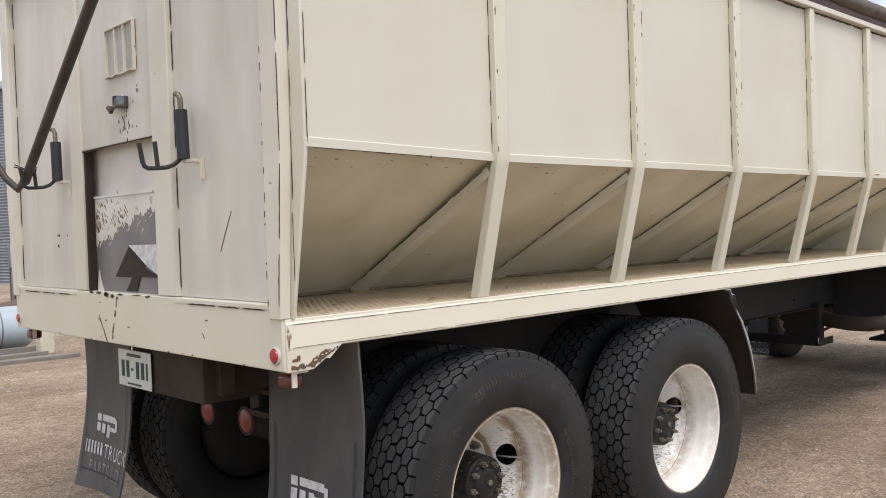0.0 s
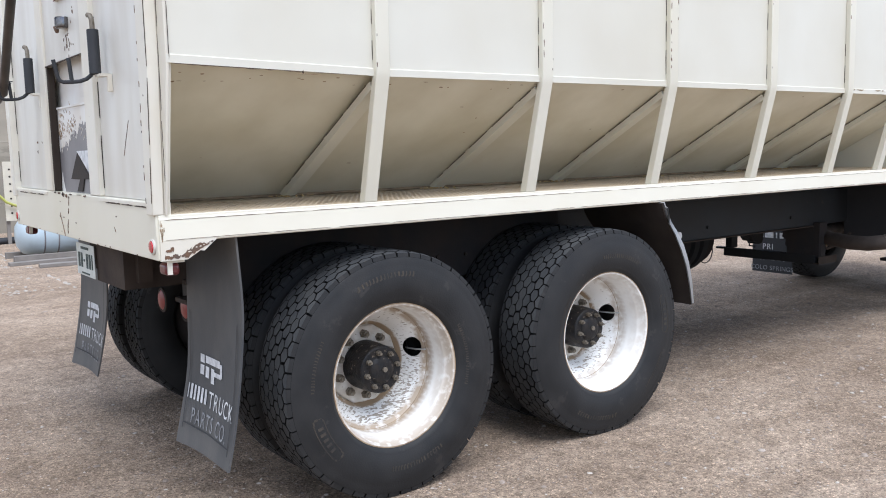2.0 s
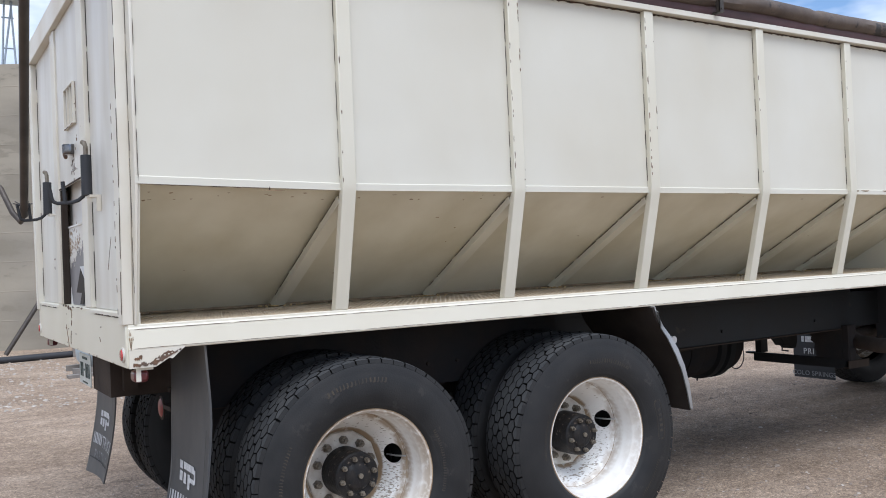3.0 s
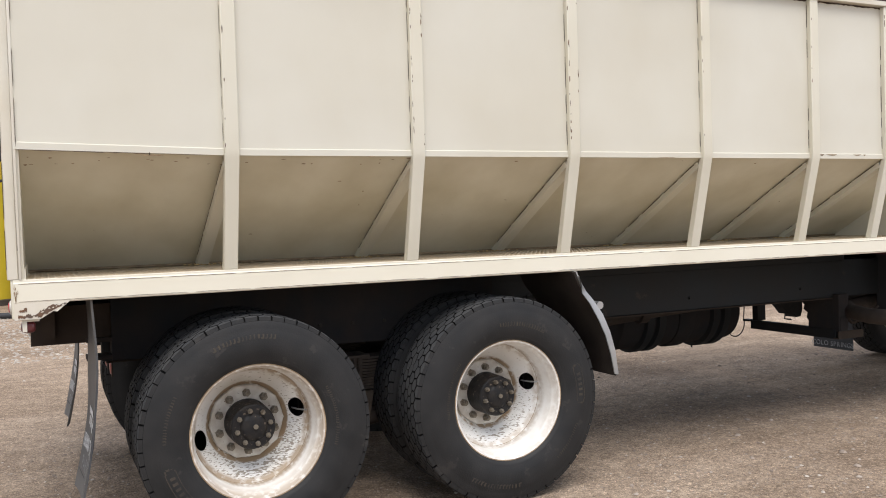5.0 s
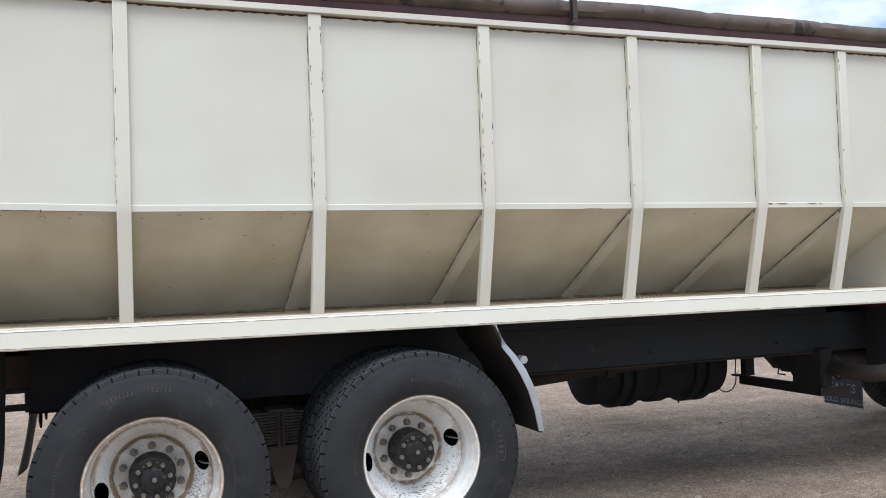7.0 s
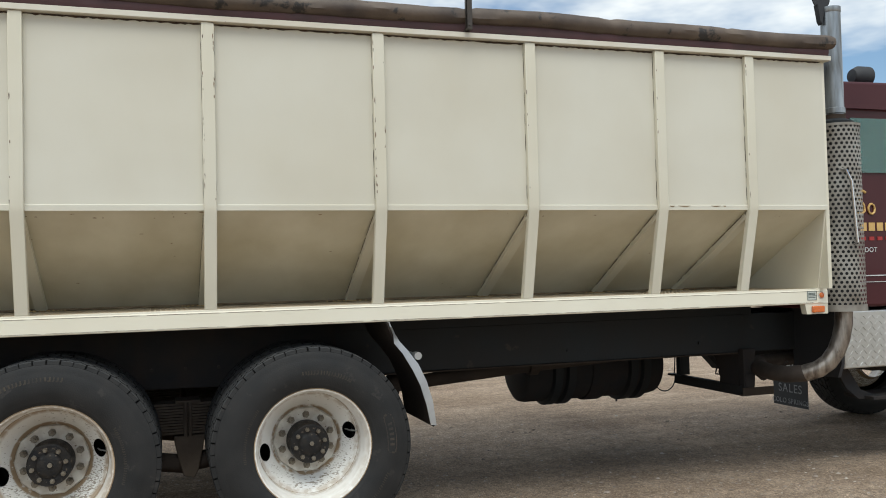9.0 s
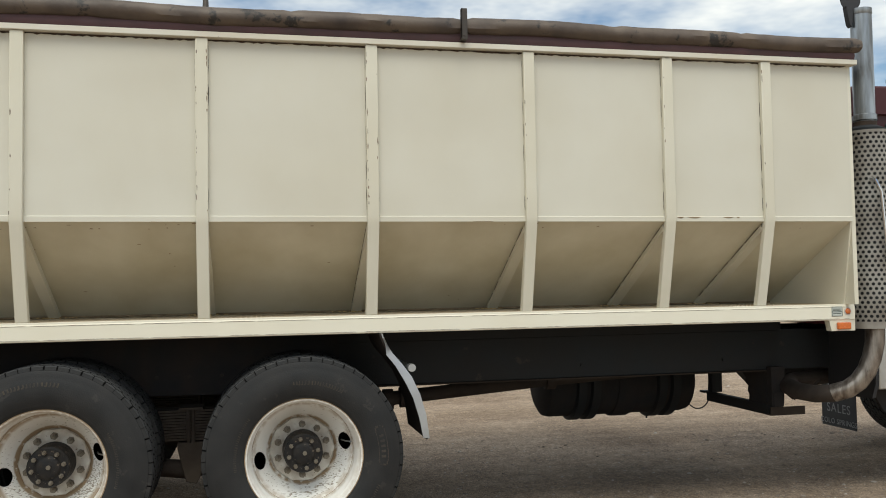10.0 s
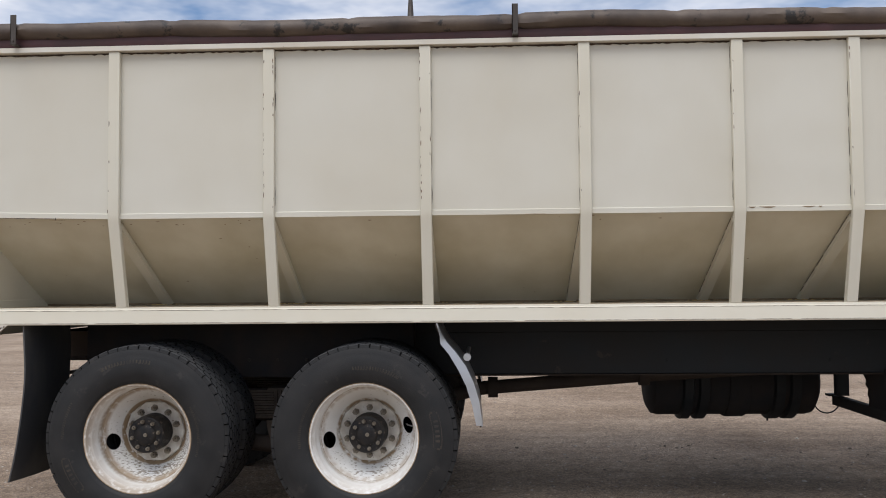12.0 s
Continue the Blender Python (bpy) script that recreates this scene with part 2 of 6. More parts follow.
M["dull_sheet"] = material("dull_grey_sheet", (0.47, 0.455, 0.42), 0.6, second=(0.36, 0.345, 0.31), scale=9, amount=0.8, streak=(1, 1, 0.4), grain=90, bump=0.1)
# pipe brown, darkened in the colour where the metal mirrors no sky
M["dim_brown"] = material("dim_brown_pipe", (0.055, 0.042, 0.034), 0.75, 0.0, second=(0.026, 0.020, 0.017), scale=7, amount=0.9, grain=80, bump=0.3)
M["tarp"] = material("brown_vinyl_tarp", (0.118, 0.088, 0.066), 0.6, second=(0.040, 0.029, 0.026), scale=4.5, amount=0.9, grain=50, bump=0.4,
                     spots=(0.022, 0.019, 0.018), spot_scale=5.5, spot_edge=0.57)
M["maroon"] = material("maroon_vinyl", (0.085, 0.035, 0.040), 0.55, second=(0.05, 0.028, 0.028), scale=5, amount=0.8, grain=60, bump=0.3)
M["maroon_paint"] = material("maroon_cab_paint", (0.060, 0.012, 0.016), 0.38, second=(0.045, 0.010, 0.013), scale=2, amount=0.6, coat=0.12, bump=0.01, shine=0.25)
M["pole"] = material("dark_crank_pole", (0.075, 0.062, 0.052), 0.5, 0.3, second=(0.04, 0.034, 0.03), scale=8, amount=0.8, grain=90, bump=0.2)
M["black"] = material("black_foam_grip", (0.022, 0.024, 0.028), 0.7, second=(0.04, 0.04, 0.045), scale=10, bump=0.2)
M["wood"] = material("weathered_brown_board", (0.17, 0.12, 0.085), 0.8, second=(0.07, 0.05, 0.04), scale=9, amount=0.9, grain=60, bump=0.5, streak=(6, 6, 0.6))
M["red"] = material("red_lens", (0.42, 0.02, 0.025), 0.25, second=(0.30, 0.015, 0.02), scale=40, coat=0.5, bump=0.05)
M["marker_red"] = material("dark_red_lens", (0.10, 0.010, 0.013), 0.35, second=(0.06, 0.010, 0.012), scale=30, coat=0.3, bump=0.05)
M["dull_red"] = material("dusty_red_lens", (0.22, 0.018, 0.016), 0.35, second=(0.12, 0.022, 0.018), scale=20, bump=0.1)
M["amber"] = material("amber_lens", (0.62, 0.15, 0.03), 0.25, second=(0.45, 0.09, 0.02), scale=50, coat=0.5, bump=0.05)
M["white"] = material("white_lettering", (0.66, 0.67, 0.68), 0.6, second=(0.35, 0.36, 0.37), scale=30, amount=0.8, bump=0.05)
M["grey_print"] = material("faded_grey_lettering", (0.30, 0.31, 0.32), 0.7, second=(0.10, 0.10, 0.11), scale=25, amount=0.9)
M["ink"] = material("dark_green_ink", (0.02, 0.04, 0.035), 0.6)
M["gold"] = material("gold_leaf_paint", (0.62, 0.40, 0.14), 0.4, second=(0.45, 0.28, 0.10), scale=20, bump=0.02)
M["red_paint"] = material("red_sign_paint", (0.35, 0.02, 0.02), 0.4)
M["plate"] = material("weathered_plate_sheet", (0.50, 0.53, 0.50), 0.4, second=(0.38, 0.41, 0.38), scale=20, bump=0.05)
M["chrome"] = material("chrome", (0.62, 0.63, 0.65), 0.12, 1.0, scale=8, bump=0.02, rough_var=0.05)
# latch chrome darkened and mottled in place of the dark bands it mirrors
M["dark_chrome"] = material("dark_mirror_chrome", (0.20, 0.20, 0.205), 0.18, 1.0, second=(0.06, 0.05, 0.045), scale=22, amount=0.9, bump=0.05, rough_var=0.08)
M["diamond"] = material("diamond_plate_aluminium", (0.55, 0.56, 0.56), 0.35, 0.8, second=(0.42, 0.41, 0.38), scale=6, amount=0.7, grain=80, bump=0.1)
M["sheet"] = material("galvanised_inner_sheet", (0.70, 0.69, 0.66), 0.5, second=(0.60, 0.54, 0.45), scale=5, amount=0.6, grain=100, bump=0.08,
                      spots=(0.36, 0.27, 0.20), spot_scale=7.0, spot_edge=0.62)
M["bare"] = material("bare_grey_zinc", (0.16, 0.15, 0.155), 0.5, 0.2, second=(0.24, 0.23, 0.23), scale=7, amount=0.8, grain=90, bump=0.1)
M["concrete"] = material("stained_silo_concrete", (0.33, 0.295, 0.235), 0.9, second=(0.17, 0.155, 0.13), scale=0.45, amount=0.95, grain=14, bump=0.5,
                         spots=(0.24, 0.215, 0.17), spot_scale=0.9, spot_edge=0.52, streak=(0.7, 0.7, 2.2))
M["bin"] = material("galvanised_bin_sheet", (0.30, 0.34, 0.38), 0.5, 0.5, second=(0.22, 0.24, 0.27), scale=1.5, amount=0.8, grain=30, bump=0.1)
M["tank"] = material("pale_blue_tank_paint", (0.42, 0.50, 0.55), 0.45, second=(0.30, 0.33, 0.34), scale=2.5, amount=0.7, grain=80, bump=0.06,
                     spots=(0.16, 0.09, 0.06), spot_scale=5, spot_edge=0.70)
M["block"] = material("pale_concrete_block", (0.60, 0.56, 0.46), 0.9, second=(0.48, 0.44, 0.36), scale=8, grain=60, bump=0.5)
M["hose"] = material("faded_yellow_hose", (0.42, 0.43, 0.10), 0.5, second=(0.34, 0.34, 0.12), scale=6, grain=60, bump=0.1)
M["rubble"] = material("dusty_concrete_rubble", (0.44, 0.40, 0.35), 0.9, second=(0.33, 0.29, 0.25), scale=3, grain=50, bump=0.4)
M["yellow"] = material("yellow_paint", (0.55, 0.42, 0.02), 0.5, second=(0.45, 0.33, 0.02), scale=4, grain=60, bump=0.1)
M["board"] = material("grey_weathered_board", (0.22, 0.20, 0.18), 0.9, second=(0.13, 0.12, 0.11), scale=6, grain=50, bump=0.5)
M["bark"] = material("grey_bark", (0.10, 0.085, 0.07), 0.9, scale=8, grain=40, bump=0.6)
M["pebble"] = None

# gravel and packed dirt
g = bpy.data.materials.new("packed_gravel_dirt")
g.use_nodes = True
n, l = g.node_tree.nodes, g.node_tree.links
co = n.new("ShaderNodeTexCoord")


def dirt_noise(scale, detail, rough=0.5, stretch=None):
    q = n.new("ShaderNodeTexNoise")
    q.inputs["Scale"].default_value, q.inputs["Detail"].default_value, q.inputs["Roughness"].default_value = scale, detail, rough
    if stretch:
        mp = n.new("ShaderNodeMapping")
        mp.inputs["Scale"].default_value = stretch
        mp.inputs["Rotation"].default_value = (0, 0, radians(-6))
        l.new(co.outputs["Object"], mp.inputs["Vector"])
        l.new(mp.outputs["Vector"], q.inputs["Vector"])
    else:
        l.new(co.outputs["Object"], q.inputs["Vector"])
    return q.outputs["Fac"]


def dirt_ramp(value, stops):
    q = n.new("ShaderNodeValToRGB")
    q.color_ramp.elements[0].position, q.color_ramp.elements[0].color = stops[0][0], (*stops[0][1], 1)
    q.color_ramp.elements[1].position, q.color_ramp.elements[1].color = stops[-1][0], (*stops[-1][1], 1)
    for at, tint in stops[1:-1]:
        q.color_ramp.elements.new(at).color = (*tint, 1)
    l.new(value, q.inputs["Fac"])
    return q.outputs["Color"]


def dirt_times(colour, by, factor=1.0):
    q = n.new("ShaderNodeMix")
    q.data_type, q.blend_type = "RGBA", "MULTIPLY"
    q.inputs["Factor"].default_value = factor
    l.new(colour, q.inputs["A"])
    l.new(by, q.inputs["B"])
    return q.outputs["Result"]


def dirt_cells(scale, stops):
    """Single stones, each of its own tone."""
    q = n.new("ShaderNodeTexVoronoi")
    q.inputs["Scale"].default_value = scale
    l.new(co.outputs["Object"], q.inputs["Vector"])
    bw = n.new("ShaderNodeRGBToBW")
    l.new(q.outputs["Color"], bw.inputs["Color"])
    return dirt_ramp(bw.outputs["Val"], stops), q.outputs["Distance"]


grit = dirt_noise(42.0, 8.0, 0.8)
clod = dirt_noise(9.0, 6.0, 0.65)
dirt = dirt_ramp(dirt_noise(0.5, 7.0), [(0.32, (0.277, 0.212, 0.158)), (0.68, (0.424, 0.343, 0.270))])
dirt = dirt_times(dirt, dirt_ramp(clod, [(0.34, (0.80, 0.78, 0.76)), (0.68, (1.16, 1.16, 1.15))]))
dirt = dirt_times(dirt, dirt_ramp(grit, [(0.32, (0.40, 0.385, 0.37)), (0.5, (0.98, 0.97, 0.96)), (0.70, (1.62, 1.60, 1.56))]))
chips, _ = dirt_cells(150.0, [(0.18, (0.45, 0.44, 0.43)), (0.36, (0.97, 0.96, 0.95)), (0.74, (1.02, 1.02, 1.01)), (0.88, (2.0, 1.96, 1.88))])
dirt = dirt_times(dirt, chips, 0.75)
# old wheel tracks running along the yard
dirt = dirt_times(dirt, dirt_ramp(dirt_noise(1.0, 4.0, 0.5, (0.35, 3.0, 1.0)), [(0.38, (0.88, 0.865, 0.85)), (0.66, (1.07, 1.07, 1.075))]))
l.new(dirt, n["Principled BSDF"].inputs["Base Color"])
n["Principled BSDF"].inputs["Roughness"].default_value = 0.92
n["Principled BSDF"].inputs["Specular IOR Level"].default_value = 0.25
_, cells = dirt_cells(60.0, [(0.0, (0, 0, 0)), (1.0, (1, 1, 1))])
last_bump = None
for height, strength, deep, flip in ((clod, 0.6, 0.03, False), (grit, 0.9, 0.014, False), (cells, 0.5, 0.008, True)):
    bp_ = n.new("ShaderNodeBump")
    bp_.inputs["Strength"].default_value, bp_.inputs["Distance"].default_value, bp_.invert = strength, deep, flip
    l.new(height, bp_.inputs["Height"])
    if last_bump:
        l.new(last_bump, bp_.inputs["Normal"])
    last_bump = bp_.outputs["Normal"]
l.new(last_bump, n["Principled BSDF"].inputs["Normal"])
M["gravel"] = g

p = bpy.data.materials.new("loose_pebbles")
p.use_nodes = True
n, l = p.node_tree.nodes, p.node_tree.links
geo = n.new("ShaderNodeNewGeometry")
r = n.new("ShaderNodeValToRGB")
r.color_ramp.elements[0].color = (0.20, 0.16, 0.13, 1)
r.color_ramp.elements[1].color = (0.56, 0.51, 0.45, 1)
e = r.color_ramp.elements.new(0.75)
e.color = (0.36, 0.30, 0.25, 1)
l.new(geo.outputs["Random Per Island"], r.inputs["Fac"])
l.new(r.outputs["Color"], n["Principled BSDF"].inputs["Base Color"])
n["Principled BSDF"].inputs["Roughness"].default_value = 0.9
M["pebble"] = p

glass = bpy.data.materials.new("tinted_cab_glass")
glass.use_nodes = True
gb = glass.node_tree.nodes["Principled BSDF"]
gb.inputs["Base Color"].default_value = (0.35, 0.62, 0.58, 1)
gb.inputs["Roughness"].default_value = 0.03
gb.inputs["Transmission Weight"].default_value = 0.85
gb.inputs["IOR"].default_value = 1.45
M["glass"] = glass

# ---------------------------------------------------------------- mesh helpers
AX = {"x": (1, 2, 0), "y": (0, 2, 1), "z": (0, 1, 2)}


def bm_new():
    return bmesh.new()


def box(bm, x0, x1, y0, y1, z0, z1):
    v = [bm.verts.new((x, y, z)) for x in (x0, x1) for y in (y0, y1) for z in (z0, z1)]
    for f in ((0, 1, 3, 2), (4, 6, 7, 5), (0, 4, 5, 1), (2, 3, 7, 6), (0, 2, 6, 4), (1, 5, 7, 3)):
        bm.faces.new([v[i] for i in f])
    return bm


def prism(bm, pts, axis, a0, a1):
    """A closed outline (in the two other axes, in order) drawn out along an axis."""
    i, j, k = AX[axis]
    rings = []
    for a in (a0, a1):
        ring = []
        for u, w in pts:
            c = [0, 0, 0]
            c[i], c[j], c[k] = u, w, a
            ring.append(bm.verts.new(c))
        rings.append(ring)
    count = len(pts)
    bm.faces.new(rings[0])
    bm.faces.new(rings[1][::-1])
    for q in range(count):
        bm.faces.new((rings[0][q], rings[0][(q + 1) % count], rings[1][(q + 1) % count], rings[1][q]))
    return bm


def tube(bm, pts, r, seg=10, r_end=None):
    """A round bar along a line of points."""
    pts = [Vector(q) for q in pts]
    last, side = None, None
    for q, c in enumerate(pts):
        way = (pts[min(q + 1, len(pts) - 1)] - pts[max(q - 1, 0)]).normalized()
        if side is None:
            side = way.orthogonal().normalized()
        side = (side - way * side.dot(way)).normalized()
        up = way.cross(side)
        rad = r if r_end is None else r + (r_end - r) * q / (len(pts) - 1)
        ring = [bm.verts.new(c + rad * (math.cos(a) * side + math.sin(a) * up)) for a in (2 * math.pi * s / seg for s in range(seg))]
        if last:
            for s in range(seg):
                bm.faces.new((last[s], last[(s + 1) % seg], ring[(s + 1) % seg], ring[s]))
        else:
            bm.faces.new(ring[::-1])
        last = ring
    bm.faces.new(last)
    return bm


def lathe(bm, prof, centre=(0, 0, 0), axis="y", seg=64, closed=False):
    """A profile of (radius, height) turned round an axis."""
    i, j, k = AX[axis]
    rings = []
    for rad, h in prof:
        ring = []
        for s in range(seg):
            a = 2 * math.pi * s / seg
            c = list(centre)
            c[i] += rad * math.cos(a)
            c[j] += rad * math.sin(a)
            c[k] += h
            ring.append(bm.verts.new(c))
        rings.append(ring)
    pairs = list(zip(rings, rings[1:])) + ([(rings[-1], rings[0])] if closed else [])
    for a, b in pairs:
        for s in range(seg):
            bm.faces.new((a[s], a[(s + 1) % seg], b[(s + 1) % seg], b[s]))
    if not closed:
        for ring, (rad, _) in ((rings[0], prof[0]), (rings[-1], prof[-1])):
            if rad < 0.02:
                bm.faces.new(ring)
    return bm


def part(name, bm, mat, parent=None, label="", bevel=0.0, smooth=True):
    bmesh.ops.recalc_face_normals(bm, faces=bm.faces)
    me = bpy.data.meshes.new(name)
    bm.to_mesh(me)
    bm.free()
    me.materials.append(mat)
    if smooth:
        me.shade_smooth()
        me.set_sharp_from_angle(angle=radians(38))
    ob = new(name, me)
    if bevel:
        mod = ob.modifiers.new("edge", "BEVEL")
        mod.width, mod.segments, mod.limit_method = bevel, 2, "ANGLE"
    if parent:
        ob.parent = parent
        ob.matrix_parent_inverse = parent.matrix_basis.inverted()
    if label:
        ob["label"] = label
    return ob


def shared(name, me, parent, m):
    """One more object on a mesh that exists."""
    ob = new(name, me)
    ob.parent = parent
    ob.matrix_basis = m
    return ob


def lettering(name, words, size, mat, parent, m):
    """Words, centred, as a mesh for each letter."""
    made, x = [], 0.0
    for ch in words:
        if ch == " ":
            x += size * 0.32
            continue
        cu = bpy.data.curves.new(name, "FONT")
        cu.body, cu.size, cu.extrude = ch, size, 0.001
        tmp = new(name, cu)
        me = bpy.data.meshes.new_from_object(tmp.evaluated_get(bpy.context.evaluated_depsgraph_get()))
        bpy.data.objects.remove(tmp)
        me.materials.clear()
        me.materials.append(mat)
        made.append((me, x))
        x += max(v.co.x for v in me.vertices) + size * 0.09
    for me, at in made:
        ob = new(name, me)
        ob.parent = parent
        ob.matrix_parent_inverse = parent.matrix_basis.inverted()
        ob.matrix_basis = m @ Matrix.Translation((at - x / 2, 0, 0))


GROUND = -0.06

# ---------------------------------------------------------------- ground
bm = bm_new()
box(bm, -250, 250, -250, 250, GROUND - 0.5, GROUND)
tagged(part("ground", bm, M["gravel"], smooth=False), "brown-grey packed gravel and dirt yard", "ground", kind="structure")

rng = random.Random(7)
verts, faces = [], []
for _ in range(40000):
    x, y = rng.uniform(-6, 12), rng.uniform(-4.5, 16)
    if rng.random() < 0.55:
        x, y = rng.uniform(-2, 8), rng.uniform(-2.2, 3)
    s = min(0.002 + rng.expovariate(1 / 0.0027), 0.024)
    if y > 6:
        s *= 1.5
    a0, b = rng.uniform(0, 6.3), len(verts)
    flat = rng.uniform(0.4, 0.8)
    for q in range(5):
        a = a0 + q * 1.2566
        rad = s * rng.uniform(0.75, 1.2)
        verts.append((x + rad * math.cos(a), y + rad * math.sin(a), GROUND + 0.001 + 0.1 * s))
    for q in range(5):
        a = a0 + q * 1.2566 + 0.3
        rad = s * rng.uniform(0.4, 0.7)
        verts.append((x + rad * math.cos(a), y + rad * math.sin(a), GROUND + s * flat * rng.uniform(0.8, 1.1)))
    faces += [(b + q, b + (q + 1) % 5, b + 5 + (q + 1) % 5, b + 5 + q) for q in range(5)]
    faces.append(tuple(b + 5 + q for q in range(5)))
me = bpy.data.meshes.new("gravel_stones")
me.from_pydata(verts, [], faces)
me.materials.append(M["pebble"])
tagged(new("gravel_stones", me), "loose grey and tan pebbles strewn on the packed dirt", "gravel", kind="stuff")

# ---------------------------------------------------------------- grain truck
truck = new("grain_truck")
truck.matrix_basis = pose(3.0, 1.25, GROUND)
tagged(truck, "cream steel hopper grain truck with maroon cab, parked on gravel", "truck")
POSTS = (0.907, 1.82, 2.732, 3.645, 4.51, 5.165)
LEN, WIDE = 5.80, 2.50
KNEE, DECK, TOP = 1.775, 1.257, 2.757
PANEL = -0.10
SLOPE_Y, SLOPE_Z = 0.81, 1.270
HALF = 0.0325


def far(y):
    return WIDE - y


# side sheets, bay by bay, with the folded lip along the knee
edges = (0.024, *POSTS, 5.755)
for side in (0, 1):
    for a, b in zip(edges, edges[1:]):
        bm = bm_new()
        prof = [(PANEL, TOP + 0.01), (PANEL, KNEE + 0.032), (PANEL - 0.007, KNEE + 0.028), (PANEL - 0.007, KNEE), (PANEL + 0.012, KNEE), (PANEL + 0.012, TOP + 0.01)]
        if side:
            prof = [(far(y), z) for y, z in prof]
        prism(bm, prof, "x", a, b)
        if a < 0.1 and not side:
            for v in bm.verts:
                if v.co.x < 0.5 and v.co.z < KNEE + 0.1:
                    v.co.z += 0.021
        part("side_panel", bm, M["cream_panel"], truck)
    for a, b in zip(edges, edges[1:]):
        bm = bm_new()
        lift = 0.022 if a < 0.1 and not side else 0.0
        prof = [(PANEL + 0.004, KNEE + 0.002 + lift), (SLOPE_Y, SLOPE_Z), (SLOPE_Y + 0.012, SLOPE_Z + 0.01), (PANEL + 0.02, KNEE + 0.012 + lift)]
        if side:
            prof = [(far(y), z) for y, z in prof]
        prism(bm, prof, "x", a, b)
        part("slope_panel", bm, M["cream_dusty_shaded"], truck)
    for x in POSTS:
        bm = bm_new()
        prof = [(-0.132, TOP), (-0.132, 1.80), (-0.126, 1.765), (0.0, DECK), (0.042, DECK), (-0.088, 1.765), (PANEL, 1.80), (PANEL, TOP)]
        if side:
            prof = [(far(y), z) for y, z in prof]
        prism(bm, prof, "x", x - HALF, x + HALF)
        part("post", bm, M["cream"], truck, bevel=0.004)
        bm = bm_new()
        d = Vector((SLOPE_Y - PANEL, SLOPE_Z - KNEE)).normalized()
        nrm = Vector((d.y, -d.x))
        if nrm.y > 0:
            nrm = -nrm
        a, b = Vector((PANEL + 0.03, KNEE - 0.02)), Vector((SLOPE_Y - 0.004, SLOPE_Z + 0.002))
        prof = [a, b, b + nrm * 0.001, b + nrm * 0.034 - d * 0.04, a + nrm * 0.034]
        prof = [(q.x if not side else far(q.x), max(q.y, DECK + 0.002)) for q in prof]
        prism(bm, prof, "x", x - 0.033, x + 0.03)
        part("rib", bm, M["cream"], truck, bevel=0.003)

# open caulk seams beside the posts and ribs
def ragged(bm, axis, at, depth, u0, u1, side_at, wide, rnd, along="z", lean=0.0):
    """A thin ragged strip lying in a plane: its length runs from u0 to u1, its straight edge lies at side_at."""
    count = max(3, int((u1 - u0) / 0.02))
    near_, off_ = [], []
    for q in range(count + 1):
        u = u0 + (u1 - u0) * q / count
        base = side_at + lean * (u - u0)
        w = wide * (rnd.uniform(0.35, 1.0) if 0 < q < count else 0.15)
        near_.append((base, u) if along == "z" else (u, base))
        off_.append((base + w, u) if along == "z" else (u, base + w))
    prism(bm, near_ + off_[::-1], axis, at, at + depth)


def flake(bm, axis, at, depth, u, w, ru, rw, rnd, sides=9):
    """A ragged flake of bare metal lying in a plane."""
    ring = []
    for q in range(sides):
        a = 2 * math.pi * q / sides + rnd.uniform(-0.2, 0.2)
        k = rnd.uniform(0.45, 1.15)
        ring.append((u + ru * k * math.cos(a), w + rw * k * math.sin(a)))
    prism(bm, ring, axis, at, at + depth)


rng = random.Random(3)
for idx, x in enumerate(POSTS):
    for edge in (-1, 1):
        bm = bm_new()
        z = 1.84
        while z < TOP - 0.08:
            run = rng.uniform(0.05, 0.17)
            if (edge < 0 and (idx < 3 or rng.random() < 0.55)) or (edge > 0 and idx in (1, 2) and rng.random() < 0.8):
                wide = rng.uniform(0.0015, 0.003) if edge < 0 else rng.uniform(0.002, 0.006)
                ragged(bm, "y", PANEL - 0.003, 0.004, z, min(z + run, TOP - 0.03), x + edge * HALF, edge * wide, rng)
            z += run + rng.uniform(0.02, 0.09)
        if len(bm.faces):
            part("seam_gap", bm, M["gap"], truck, smooth=False)["kind"] = "stuff"
        else:
            bm.free()
    # chips down the post
    bm = bm_new()
    for _ in range(20 if idx in (1, 2) else 4):
        z = rng.uniform(1.80, TOP - 0.05)
        flake(bm, "y", -0.1335, 0.002, x + rng.choice((-1, -1, 1) if idx in (1, 2) else (-1,)) * (HALF - rng.uniform(0.002, 0.008)), z, rng.uniform(0.0008, 0.003), rng.uniform(0.004, 0.022), rng, 9)
    part("paint_chip", bm, M["rust"], truck, smooth=False)["kind"] = "stuff"
    bm = bm_new()
    s = 0.06
    while s < 0.86:
        run = rng.uniform(0.09, 0.20)
        e = min(s + run, 0.9)
        w = rng.uniform(0.0024, 0.0036)
        ya, za = PANEL + (SLOPE_Y - PANEL) * s, KNEE + (SLOPE_Z - KNEE) * s
        yb, zb = PANEL + (SLOPE_Y - PANEL) * e, KNEE + (SLOPE_Z - KNEE) * e
        prism(bm, [(ya, za - 0.003), (yb, zb - 0.003), (yb, zb - 0.003 - w * 0.85), (ya, za - 0.003 - w)], "x", x - 0.0348, x - 0.0332)
        s = e + rng.uniform(0.025, 0.05)
    part("seam_gap", bm, M["rust_dark"], truck, smooth=False)["kind"] = "stuff"
